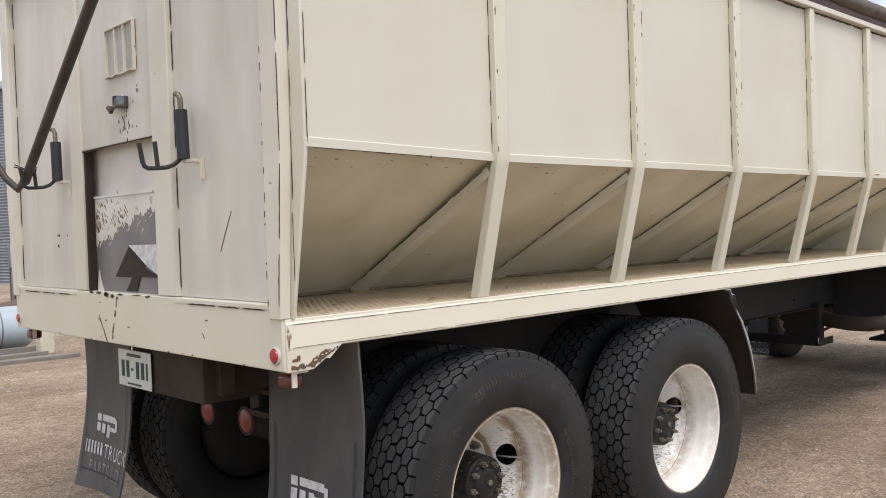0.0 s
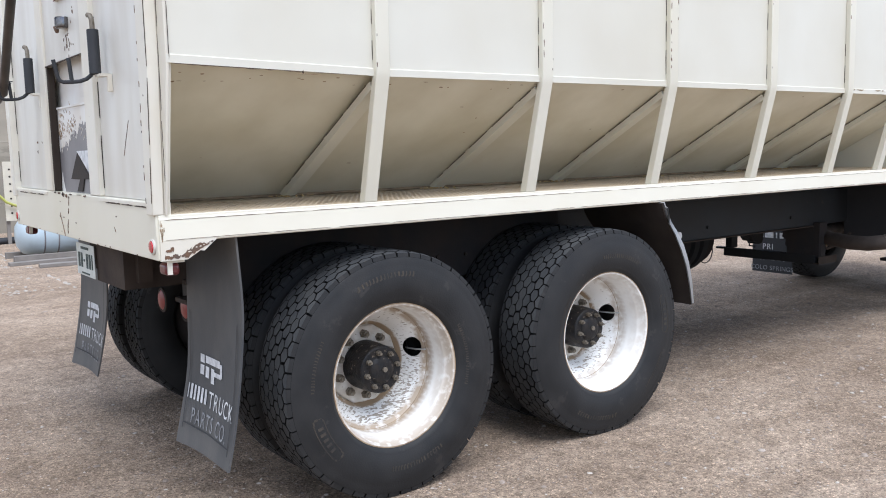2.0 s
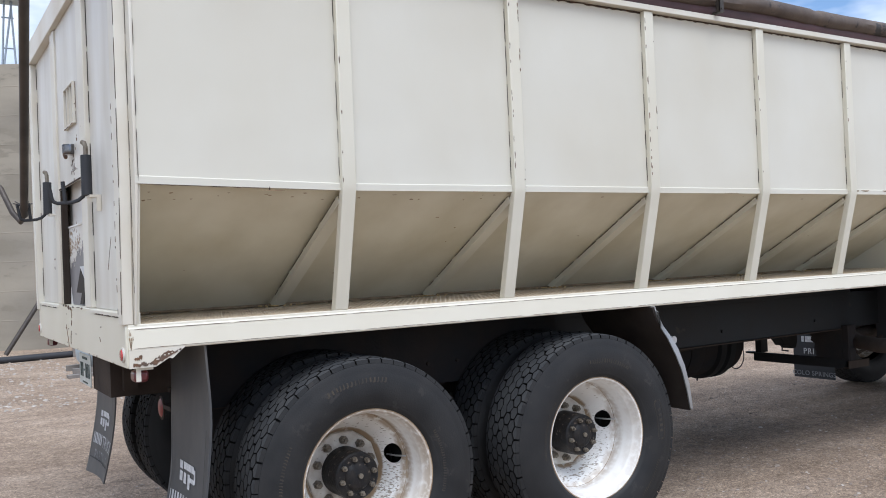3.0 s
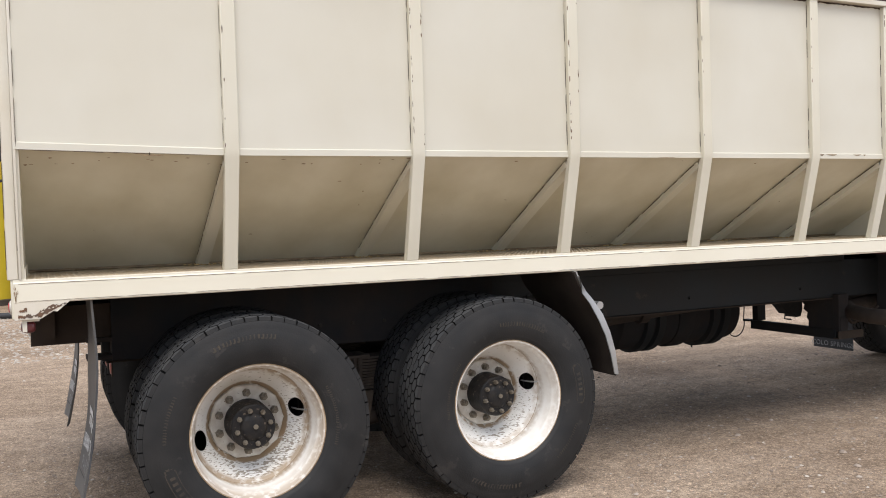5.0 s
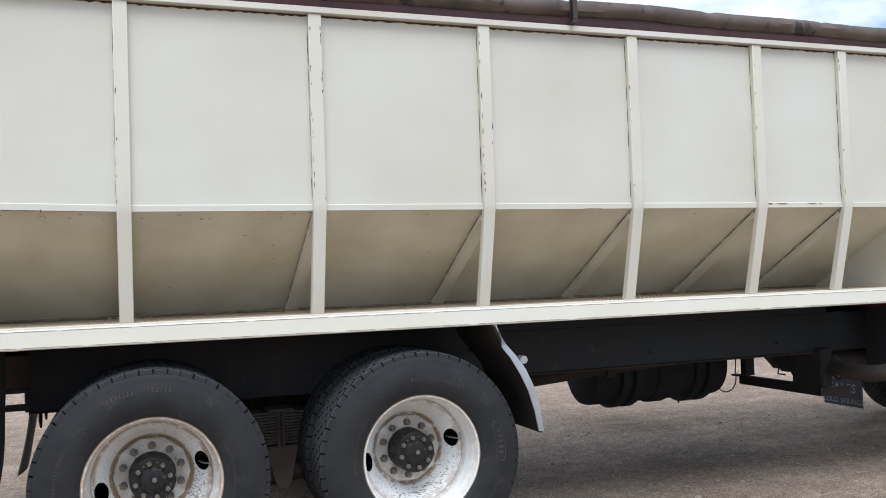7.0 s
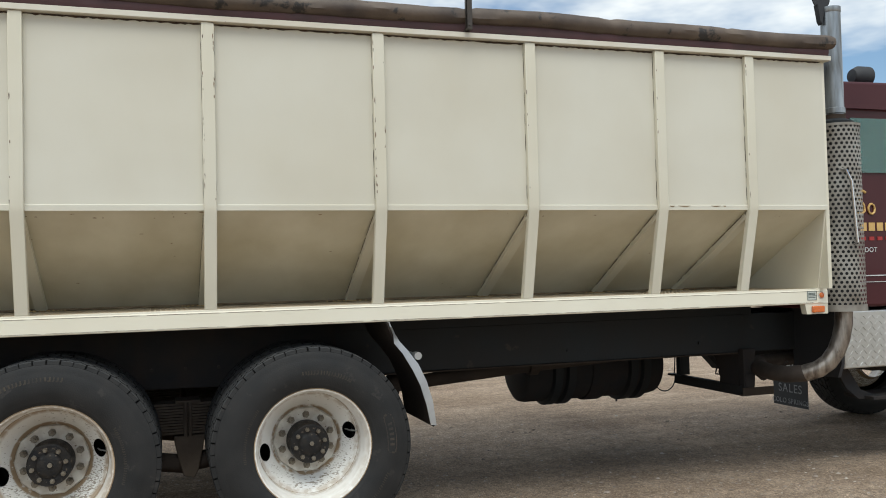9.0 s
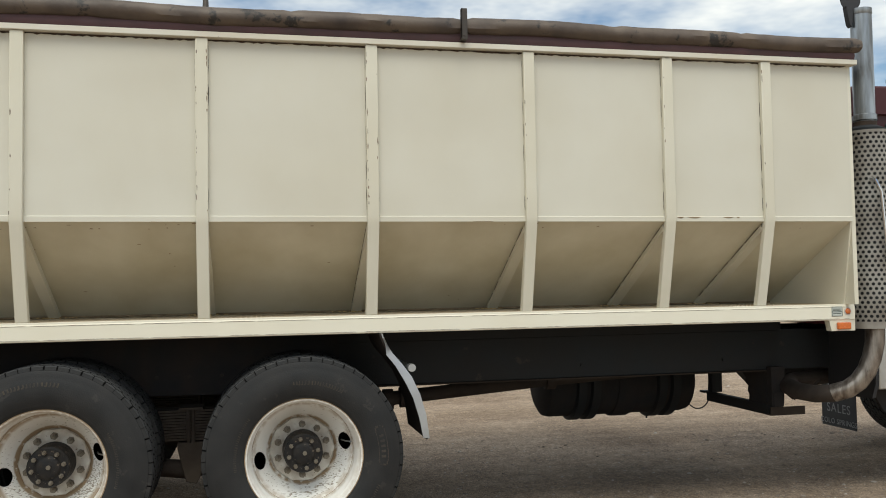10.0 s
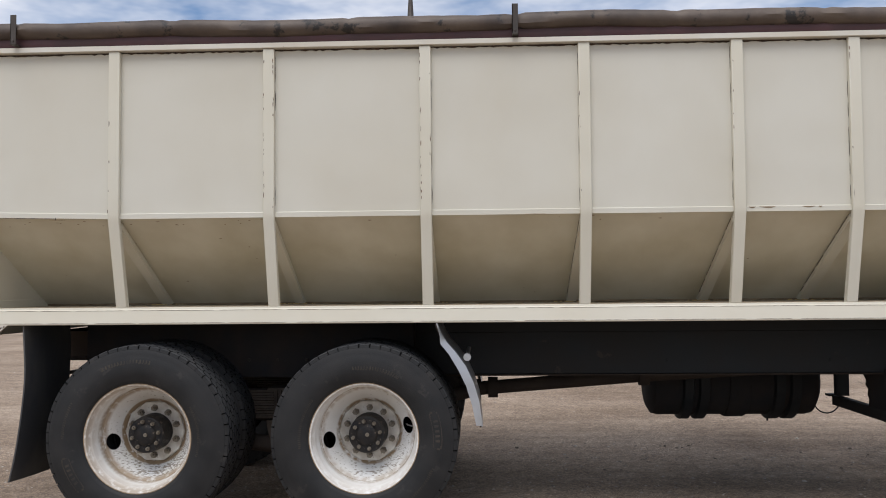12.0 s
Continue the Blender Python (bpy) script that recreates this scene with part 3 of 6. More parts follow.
# bent lip, rust specks and marks under the knee
bm = bm_new()
for _ in range(44):
    x = rng.choice((rng.uniform(0.05, 0.9), rng.uniform(0.9, 1.8), rng.uniform(1.8, 5.6)))
    sl = rng.uniform(0.01, 0.07) if rng.random() < 0.75 else rng.uniform(0.1, 0.95)
    y, z = PANEL + (SLOPE_Y - PANEL) * sl, KNEE + (SLOPE_Z - KNEE) * sl
    w, h = rng.uniform(0.004, 0.016), rng.uniform(0.002, 0.006)
    d = Vector((0, SLOPE_Y - PANEL, SLOPE_Z - KNEE)).normalized()
    base = Vector((x, y, z - 0.0035))
    ring = [bm.verts.new(base + Vector((w * rng.uniform(0.5, 1) * math.cos(a), 0, 0)) + d * (h * rng.uniform(0.5, 1.2) * math.sin(a))) for a in (k * 0.9 for k in range(7))]
    bm.faces.new(ring)
part("rust_speck", bm, M["rust_line"], truck, smooth=False)["kind"] = "stuff"
bm = bm_new()
ragged(bm, "y", PANEL - 0.0078, 0.003, 0.04, 0.56, KNEE + 0.0205, -0.004, rng, along="x", lean=-0.0238)
ragged(bm, "y", PANEL - 0.0078, 0.003, 0.60, 0.80, KNEE + 0.0072, -0.002, rng, along="x", lean=-0.0238)
flake(bm, "y", PANEL - 0.0078, 0.003, 0.555, KNEE + 0.004, 0.004, 0.010, rng)
part("torn_lip", bm, M["rust_dark"], truck, "torn rusty lower edge of the side sheet", smooth=False)["kind"] = "stuff"
bm = bm_new()
for x0, x1, z0 in ((0.52, 0.62, KNEE + 0.001), (3.30, 3.42, KNEE + 0.004), (1.55, 1.60, KNEE + 0.002)):
    ragged(bm, "y", PANEL - 0.0095, 0.003, x0, x1, z0 - 0.004, 0.0035, rng, along="x")
part("rust_speck", bm, M["rust_line"], truck, smooth=False)["kind"] = "stuff"
# scraped paint on one lip, spilled kernels at the feet of the ribs
bm = bm_new()
for x0, x1 in ((4.56, 4.60), (4.62, 4.71), (4.86, 4.93), (4.95, 4.97)):
    ragged(bm, "y", PANEL - 0.0085, 0.002, x0, x1, KNEE + 0.027, -0.010, rng, along="x")
part("paint_scrape", bm, M["dust"], truck, smooth=False)["kind"] = "stuff"
bm = bm_new()
for x in POSTS:
    for _ in range(34):
        kx, ky, kr = rng.gauss(x - 0.015, 0.05), SLOPE_Y - 0.02 - abs(rng.gauss(0, 0.05)), rng.uniform(0.004, 0.0065)
        lathe(bm, [(0.0005, 0.0), (kr, kr * 0.5), (kr * 0.7, kr * 1.3), (0.0005, kr * 1.5)], (kx, ky, DECK + 0.0005), "z", 6)
part("spilled_grain", bm, M["kernel"], truck, "loose yellow grain kernels")["kind"] = "stuff"
# dirt gathered along the foot of the slopes and the edge of the deck
bm = bm_new()
x = 0.06
while x < 5.7:
    run = rng.uniform(0.05, 0.22)
    h = rng.uniform(0.003, 0.009)
    prism(bm, [(SLOPE_Y - 0.030, DECK + 0.001), (SLOPE_Y - 0.003, DECK + 0.001), (SLOPE_Y - 0.003, DECK + h), (SLOPE_Y - 0.012, DECK + h * 0.7)], "x", x, x + run)
    x += run + rng.uniform(0.0, 0.08)
part("grain_dust", bm, M["dust"], truck, smooth=False)["kind"] = "stuff"
bm = bm_new()
for _ in range(120):
    x, y = rng.uniform(0.06, 5.7), 0.02 + 0.66 * rng.random() ** 0.8
    s = rng.uniform(0.004, 0.014)
    ring = [bm.verts.new((x + 1.6 * s * math.cos(a), y + s * math.sin(a), DECK + 0.0035)) for a in (k * 1.05 for k in range(6))]
    bm.faces.new(ring)
part("deck_crumb", bm, M["dust"], truck, smooth=False)["kind"] = "stuff"
# thin shadow joint and dirt line along the near rail
for z, h in ((1.238, 0.0022), (1.164, 0.002)):
    bm = bm_new()
    x = 0.02
    while x < LEN - 0.05:
        run = rng.uniform(0.15, 0.6)
        ragged(bm, "y", -0.0052, 0.0015, x, min(x + run, LEN - 0.02), z, h, rng, along="x")
        x += run + rng.uniform(0.0, 0.06)
    part("seam_gap", bm, M["rust"], truck, smooth=False)["kind"] = "stuff"

# end plates under the slopes, deck, rails
for side in (0, 1):
    for x0 in (0.032, 5.7445):
        bm = bm_new()
        prof = [(PANEL + 0.002, KNEE + 0.03), (0.004, DECK), (SLOPE_Y + 0.02, DECK), (SLOPE_Y + 0.02, SLOPE_Z + 0.01), (PANEL + 0.03, KNEE + 0.03)]
        if side:
            prof = [(far(y), z) for y, z in prof]
        prism(bm, prof, "x", x0, x0 + 0.012)
        part("end_gusset", bm, M["cream"], truck)
    bm = bm_new()
    prof = [(0, DECK), (0.0, DECK - 0.012), (-0.004, DECK - 0.014), (-0.004, 1.160), (0.0, 1.155), (0.055, 1.155), (0.055, DECK - 0.005), (0.004, DECK)]
    if side:
        prof = [(far(y), z) for y, z in prof]
    prism(bm, prof, "x", 0.0, LEN + 0.02)
    part("side_rail", bm, M["cream_rail"], truck, bevel=0.002)
    bm = bm_new()
    ys = sorted((0.056, SLOPE_Y + 0.04)) if not side else sorted((far(0.056), far(SLOPE_Y + 0.04)))
    box(bm, 0.03, LEN, ys[0], ys[1], DECK - 0.015, DECK - 0.001)
    part("deck_plate", bm, M["tread_floor"], truck, "worn cream grip-tread deck plate")
    bm = bm_new()
    ys = (SLOPE_Y - 0.002, SLOPE_Y + 0.01) if not side else (far(SLOPE_Y + 0.01), far(SLOPE_Y - 0.002))
    box(bm, 0.034, LEN - 0.058, ys[0], ys[1], DECK - 0.0005, SLOPE_Z + 0.001)
    part("kick_strip", bm, M["dust"], truck, "dusty upright strip at the foot of the slope")
    # raised grip bars on the deck
    bm = bm_new()
    x = 0.05
    while x < LEN - 0.03:
        y = 0.06
        for r_ in range(14):
            yy = y + 0.045 * r_
            ya, yb = (yy, yy + 0.028) if not side else (far(yy + 0.028), far(yy))
            box(bm, x, x + 0.008, ya, yb, DECK - 0.002, DECK + 0.0004)
        x += 0.028 if not side else 0.06
    part("deck_grip", bm, M["tread_floor"], truck, smooth=False)["kind"] = "stuff"
bm = bm_new()
box(bm, 0.03, LEN - 0.02, 0.055, WIDE - 0.055, 1.215, 1.235)
part("floor_sheet", bm, M["chassis"], truck)

# top rail, tarp strip, tarp roll, clips, arched tarp
for side in (0, 1):
    bm = bm_new()
    prof = [(-0.142, TOP + 0.002), (-0.142, TOP + 0.033), (-0.03, TOP + 0.033), (-0.03, TOP + 0.002)]
    if side:
        prof = [(far(y), z) for y, z in prof]
    prism(bm, prof, "x", -0.01, 5.80)
    part("top_rail", bm, M["cream_worn"], truck, bevel=0.003)
# open dirty joint of side sheets and top rail, rail's shadow painted in
for a, b in zip(edges, edges[1:]):
    bm = bm_new()
    ragged(bm, "y", PANEL - 0.003, 0.004, a + 0.01, b - 0.01, TOP - 0.0005, -0.012, rng, along="x")
    part("seam_gap", bm, M["rust_dark"], truck, smooth=False)["kind"] = "stuff"
bm = bm_new()
prism(bm, [(-0.125, TOP + 0.034), (-0.136, TOP + 0.060), (-0.128, TOP + 0.100), (-0.05, TOP + 0.100), (-0.05, TOP + 0.034)], "x", -0.02, 5.79)
part("tarp_hem", bm, M["maroon"], truck, "maroon vinyl tarp hem")
bm = bm_new()
rng = random.Random(5)
rings, steps = [], 150
for q in range(steps + 1):
    x = -0.06 + 5.885 * q / steps
    sag = 0.006 * math.sin(x * 2.1) + 0.004 * math.sin(x * 5.3 + 1)
    tight = 0.006 if any(abs(x - c) < 0.03 for c in (0.33, 1.25, 2.3, 3.25, 4.15, 5.0)) else 0
    ring = []
    for s in range(14):
        a = 2 * math.pi * s / 14
        rad = 0.052 + 0.005 * noise.noise((x * 3, math.cos(a) * 1.5, math.sin(a) * 1.5)) + 0.003 * noise.noise((x * 14, a, 3)) - tight
        if q in (0, steps):
            rad *= 0.82
        ring.append(bm.verts.new((x, -0.125 + rad * math.cos(a), TOP + 0.126 + sag + rad * math.sin(a) * 0.95)))
    rings.append(ring)
for a, b in zip(rings, rings[1:]):
    for s in range(14):
        bm.faces.new((a[s], a[(s + 1) % 14], b[(s + 1) % 14], b[s]))
bm.faces.new(rings[0])
bm.faces.new(rings[-1])
part("tarp_roll", bm, M["tarp"], truck, "rolled brown vinyl tarp along the top edge")
for x in (0.33, 3.252):
    bm = bm_new()
    box(bm, x - 0.017, x + 0.017, -0.190, -0.183, TOP + 0.045, TOP + 0.215)
    box(bm, x - 0.017, x + 0.017, -0.190, -0.13, TOP + 0.040, TOP + 0.047)
    box(bm, x - 0.017, x - 0.012, -0.190, -0.16, TOP + 0.045, TOP + 0.215)
    tube(bm, [(x, -0.194, TOP + 0.062), (x, -0.183, TOP + 0.062)], 0.007, 8)
    part("tarp_stop", bm, M["pole"], truck, "dark steel tarp stop bracket", bevel=0.001)
bm = bm_new()
prev = None
for s in range(17):
    u = s / 16
    y = -0.10 + (WIDE + 0.20) * u
    z = TOP + 0.07 + 0.10 * math.sin(math.pi * u)
    cur = [bm.verts.new((x, y, zz)) for x in (0.0, LEN - 0.03) for zz in (z, z + 0.006)]
    if prev:
        bm.faces.new((prev[0], cur[0], cur[2], prev[2]))
        bm.faces.new((prev[1], prev[3], cur[3], cur[1]))
    prev = cur
part("tarp_cover", bm, M["tarp"], truck)

# front bulkhead
bm = bm_new()
box(bm, 5.757, 5.785, PANEL + 0.012, far(PANEL + 0.012), DECK, TOP)
part("front_bulkhead", bm, M["cream"], truck)

# rear frame and wall
RX = -0.01
bm = bm_new()
box(bm, RX, 0.05, 0.0045, WIDE - 0.0045, 1.09, 1.305)
part("rear_skirt", bm, M["cream"], truck, "cream rear skirt with rust chips", bevel=0.004)
for s in (0, 1):
    bm = bm_new()
    prof = [(0.062, 1.257), (-0.001, 1.257), (-0.036, KNEE), (-0.040, TOP + 0.03), (0.062, TOP + 0.03)]
    prism(bm, [(far(y) if s else y, z) for y, z in prof], "x", RX - 0.012, 0.022)
    part("rear_corner_post", bm, M["cream_worn"], truck, bevel=0.004)
for y0, y1 in ((0.715, 0.862), (1.56, 1.685)):
    bm = bm_new()
    box(bm, RX + 0.001, 0.03, y0, y1, 1.307, TOP + 0.03)
    part("rear_post", bm, M["cream_worn"], truck, bevel=0.004)
bm = bm_new()
box(bm, RX - 0.016, 0.035, -0.11, WIDE + 0.11, TOP + 0.032, TOP + 0.165)
part("rear_header", bm, M["cream_worn"], truck, bevel=0.004)
for y0, y1 in ((0.062, 0.715), (1.685, WIDE - 0.062)):
    bm = bm_new()
    box(bm, 0.014, 0.026, y0, y1, 1.307, TOP + 0.03)
    part("rear_panel", bm, M["cream_rear"], truck)
    bm = bm_new()
    box(bm, RX - 0.004, RX, y0 - 0.02, y1 + 0.0, 1.288, 1.300)
    part("weld_strip", bm, M["cream_worn"], truck)
for s in (0, 1):
    bm = bm_new()
    prof = [(-0.03, TOP), (0.006, 1.256), (-0.006, 1.256), (PANEL - 0.006, KNEE + 0.005), (PANEL - 0.006, TOP)]
    prism(bm, [(far(y) if s else y, z) for y, z in prof], "x", 0.0225, 0.034)
    part("corner_flare", bm, M["cream_worn"], truck, bevel=0.003)
# sliding gate over the opening
bm = bm_new()
box(bm, 0.002, 0.016, 0.862, 1.56, 1.925, TOP + 0.03)
gate = part("slide_gate", bm, M["cream_rear"], truck, "white sheet-metal slide gate, half raised")
bm = bm_new()
box(bm, -0.004, 0.002, 0.862, 1.56, 1.9195, 1.925)
part("gate_edge", bm, M["rust_dark"], gate)
bm = bm_new()
box(bm, -0.014, 0.0015, 0.989, 1.259, 2.197, 2.204)
box(bm, -0.014, 0.0015, 0.989, 1.259, 2.393, 2.400)
box(bm, -0.0135, 0.0015, 0.989, 0.996, 2.2035, 2.3935)
box(bm, -0.0135, 0.0015, 1.252, 1.259, 2.2035, 2.3935)
part("sight_frame", bm, M["cream_worn"], gate, bevel=0.001)
for y in (1.081, 1.164):
    bm = bm_new()
    box(bm, -0.012, 0.0015, y - 0.004, y + 0.004, 2.204, 2.393)
    part("sight_bar", bm, M["cream_worn"], gate)
bm = bm_new()
box(bm, -0.001, 0.0015, 0.997, 1.251, 2.205, 2.392)
part("sight_pane", bm, M["dull_sheet"], gate, "dull grey sight pane")
bm = bm_new()
rng = random.Random(9)
# ragged dark strips painted in for the outline the frame casts on its right
for z in (2.20, 2.27, 2.33):
    ragged(bm, "x", -0.0005, 0.002, z, z + rng.uniform(0.04, 0.07), 0.9885, -0.004, rng)
# worn chips along the frame's lower bar
for y in (1.0, 1.12, 1.20):
    ragged(bm, "x", -0.0148, 0.002, y, y + 0.06, 2.1965, 0.006, rng, along="x")
part("paint_chip", bm, M["rust"], gate, smooth=False)["kind"] = "stuff"
bm = bm_new()
lathe(bm, [(0.001, 2.056), (0.030, 2.057), (0.037, 2.063), (0.038, 2.072), (0.038, 2.100), (0.036, 2.106), (0.001, 2.107)], (-0.010, 1.115, 0), "z", 24)
part("gate_latch", bm, M["dark_chrome"], gate, "chrome latch cup")
bm = bm_new()
tube(bm, [(-0.03, 1.16, 2.065), (-0.02, 1.20, 2.055), (-0.02, 1.225, 2.075)], 0.010, 8)
part("latch_lever", bm, M["rust"], gate)
# gate opening: track and the sheet behind
bm = bm_new()
box(bm, 0.000, 0.034, 1.538, 1.558, 1.308, 1.918)
part("gate_track", bm, M["trunnion"], truck, "rusty brown gate track", bevel=0.003)
bm = bm_new()
box(bm, 0.036, 0.044, 0.80, 1.60, 1.30, 1.712)
inner = part("inner_sheet", bm, M["sheet"], truck, "white inner sheet with paint worn to grey metal")
bm = bm_new()
box(bm, 0.058, 0.066, 0.74, 1.70, 1.722, 2.00)
part("inner_sheet", bm, M["sheet"], truck)
bm = bm_new()
box(bm, 0.030, 0.058, 0.80, 1.60, 1.7125, 1.7215)
part("inner_lip", bm, M["sheet"], truck)
rng = random.Random(4)
line = [(1.56, 1.505), (1.50, 1.515), (1.42, 1.545), (1.36, 1.53), (1.30, 1.585), (1.24, 1.595), (1.19, 1.58), (1.14, 1.63), (1.06, 1.625), (1.0, 1.65), (0.93, 1.635), (0.82, 1.66)]
rough_edge = []
for (ya, za), (yb, zb) in zip(line, line[1:]):
    for k in range(7):
        u = k / 7
        rough_edge.append((ya + (yb - ya) * u, za + (zb - za) * u + rng.uniform(-0.014, 0.012)))
bm = bm_new()
prism(bm, [(1.548, 1.302)] + rough_edge[1:] + [(0.82, 1.302)], "x", 0.0345, 0.0358)
part("worn_patch", bm, M["bare"], inner, "bare grey metal where the paint has worn off", smooth=False)
bm = bm_new()
for _ in range(46):
    y = rng.uniform(0.86, 1.53)
    z = 1.53 + (1.53 - y) * 0.19 + rng.gauss(0.0, 0.018)
    k = rng.uniform(0.008, 0.024)
    prism(bm, [(y, z), (y + k * 0.45, z - k * 0.3), (y + k * 1.1, z - k), (y + k * 0.3, z - k * 0.55)], "x", 0.0332, 0.0343)
part("paint_scrap", bm, M["sheet"], inner, smooth=False)["kind"] = "stuff"
bm = bm_new()
for _ in range(110):
    y = 1.20 + 0.33 * rng.random() ** 0.7
    z = 1.56 + (1.53 - y) * 0.12 + abs(rng.gauss(0.0, 0.055))
    k = rng.uniform(0.006, 0.020)
    prism(bm, [(y, z), (y + k * 0.35, z - k * 0.2), (y + k * 0.9, z + k * 0.9), (y + k * 0.35, z + k * 0.45)], "x", 0.0346, 0.0359)
part("rust_smear", bm, M["rust_line"], inner, "brown rust smears on the inner sheet", smooth=False)["kind"] = "stuff"
bm = bm_new()
prism(bm, [(1.545, 1.30), (1.53, 1.36), (1.515, 1.40), (1.505, 1.36), (1.49, 1.33), (1.47, 1.30)], "x", 0.0332, 0.0344)
part("paint_scrap", bm, M["sheet"], inner, smooth=False)
bm = bm_new()
prism(bm, [(1.197, 1.50), (1.342, 1.370), (1.144, 1.369), (1.114, 1.401), (1.024, 1.421)], "x", 0.0312, 0.0330)
part("hatch_hole", bm, M["gap"], inner, "black triangular hatch hole", smooth=False)
bm = bm_new()
prism(bm, [(1.13, 1.41), (1.06, 1.41), (0.923, 1.372), (1.10, 1.372), (1.133, 1.313), (1.236, 1.311), (1.17, 1.372)], "x", 0.0292, 0.0310)
part("hatch_bar", bm, M["gap"], inner, smooth=False)
bm = bm_new()
prism(bm, [(1.190, 1.503), (1.02, 1.415), (0.90, 1.372), (0.84, 1.372), (0.84, 1.505)], "x", 0.0262, 0.0280)
part("hatch_flap", bm, M["white"], inner, "bent white hatch flap")
rng = random.Random(12)
for y in (0.709, 0.066, 2.430, 1.688):
    z = 1.34
    while z < TOP - 0.1:
        run = rng.uniform(0.12, 0.34)
        bm = bm_new()
        ragged(bm, "x", 0.0105, 0.003, z, min(z + run, TOP), y, 0.0045, rng)
        part("seam_gap", bm, M["gap"], truck, smooth=False)["kind"] = "stuff"
        z += run + rng.uniform(0.02, 0.10)
for y0, y1 in ((0.10, 0.24), (0.26, 0.40), (0.42, 0.62), (1.75, 1.9), (1.94, 2.1), (2.14, 2.35)):
    bm = bm_new()
    ragged(bm, "x", RX - 0.0035, 0.004, y0, y1, 1.282, 0.006, rng, along="x")
    part("seam_gap", bm, M["rust_dark"], truck, smooth=False)["kind"] = "stuff"
bm = bm_new()
z = 1.38
while z < TOP - 0.1:
    run = rng.uniform(0.10, 0.28)
    ragged(bm, "x", 0.0215, 0.0015, z, z + run, -0.0385 + 0.02 * (1.9 - z) if z < KNEE else -0.0385, -0.0045, rng)
    z += run + rng.uniform(0.02, 0.08)
part("seam_gap", bm, M["gap"], truck, smooth=False)["kind"] = "stuff"
# the open edge between the corner flare and the first side sheet
bm = bm_new()
z = KNEE + 0.03
while z < TOP - 0.1:
    run = rng.uniform(0.08, 0.22)
    ragged(bm, "y", PANEL - 0.0075, 0.003, z, z + run, 0.0345, 0.0022, rng)
    z += run + rng.uniform(0.03, 0.16)
part("seam_gap", bm, M["rust_dark"], truck, smooth=False)["kind"] = "stuff"
bm = bm_new()
z = 1.30
while z < TOP - 0.12:
    run = rng.uniform(0.12, 0.34)
    y = -0.001 - 0.038 * min(1, (z - 1.257) / 0.5)
    ragged(bm, "x", RX - 0.0135, 0.002, z, z + run, y + 0.001, 0.0045, rng, lean=-0.07 if z < 1.6 else 0.0)
    z += run + rng.uniform(0.015, 0.10)
part("seam_gap", bm, M["rust_dark"], truck, smooth=False)["kind"] = "stuff"
bm = bm_new()
for _ in range(14):
    z = rng.uniform(1.28, TOP - 0.1)
    flake(bm, "x", RX - 0.0135, 0.002, 0.062 - 0.005 * rng.random(), z, rng.uniform(0.001, 0.003), rng.uniform(0.004, 0.020), rng, 10)
part("paint_chip", bm, M["rust"], truck, smooth=False)["kind"] = "stuff"
# scratches on the rear sheets
bm = bm_new()
prism(bm, [(0.325, 1.614), (0.328, 1.614), (0.372, 1.545), (0.412, 1.474), (0.408, 1.474), (0.366, 1.545)], "x", 0.0128, 0.0145)
part("scratch", bm, M["rust"], truck, smooth=False)
bm = bm_new()
for y, z, wy, wz in ((1.93, 1.555, 0.022, 0.010), (1.94, 1.505, 0.022, 0.013), (1.82, 1.555, 0.006, 0.008)):
    for _ in range(3):
        flake(bm, "x", 0.0128, 0.002, y + rng.uniform(-0.5, 0.5) * wy, z + rng.uniform(-0.6, 0.6) * wz, wy * 0.45, wz * 0.5, rng, 8)
part("paint_chip", bm, M["rust"], truck, smooth=False)["kind"] = "stuff"
# two cracks running down the skirt, flaking at the lip of the opening
def crack(bm, pts, wide, at, depth, rnd):
    """A ragged dark crack along a line of (y, z) points."""
    fine = []
    for (ya, za), (yb, zb) in zip(pts, pts[1:]):
        for k in range(5):
            fine.append((ya + (yb - ya) * k / 5 + rnd.uniform(-0.003, 0.003), za + (zb - za) * k / 5))
    fine.append(pts[-1])
    w = [wide * rnd.uniform(0.15, 1.0) for _ in fine]
    w[0] = w[-1] = wide * 0.1
    prism(bm, [(y - q, z) for (y, z), q in zip(fine, w)] + [(y + q, z) for (y, z), q in list(zip(fine, w))[::-1]], "x", at, at + depth)


bm = bm_new()
for line_, wide in (([(1.425, 1.262), (1.405, 1.258)], 0.008), ([(1.43, 1.205), (1.405, 1.165), (1.375, 1.125), (1.355, 1.092)], 0.0045), ([(1.245, 1.275), (1.25, 1.245)], 0.004),
                    ([(1.258, 1.232), (1.268, 1.205)], 0.008), ([(1.275, 1.178), (1.292, 1.150), (1.298, 1.108)], 0.006), ([(1.44, 1.19), (1.43, 1.182)], 0.005), ([(0.52, 1.185), (0.505, 1.165)], 0.003)):
    crack(bm, line_, wide, RX - 0.0022, 0.003, rng)
for y, z, ru, rw in ((1.42, 1.300, 0.03, 0.008), (1.345, 1.297, 0.03, 0.013), (1.29, 1.292, 0.03, 0.012), (1.20, 1.301, 0.04, 0.004), (1.06, 1.302, 0.05, 0.003), (0.95, 1.300, 0.03, 0.006), (1.24, 1.285, 0.010, 0.008), (1.50, 1.301, 0.03, 0.005)):
    for _ in range(2):
        flake(bm, "x", RX - 0.0022, 0.003, y + rng.uniform(-0.3, 0.3) * ru, z + rng.uniform(-0.3, 0.3) * rw, ru * rng.uniform(0.4, 0.9), rw * rng.uniform(0.5, 1.0), rng, 13)
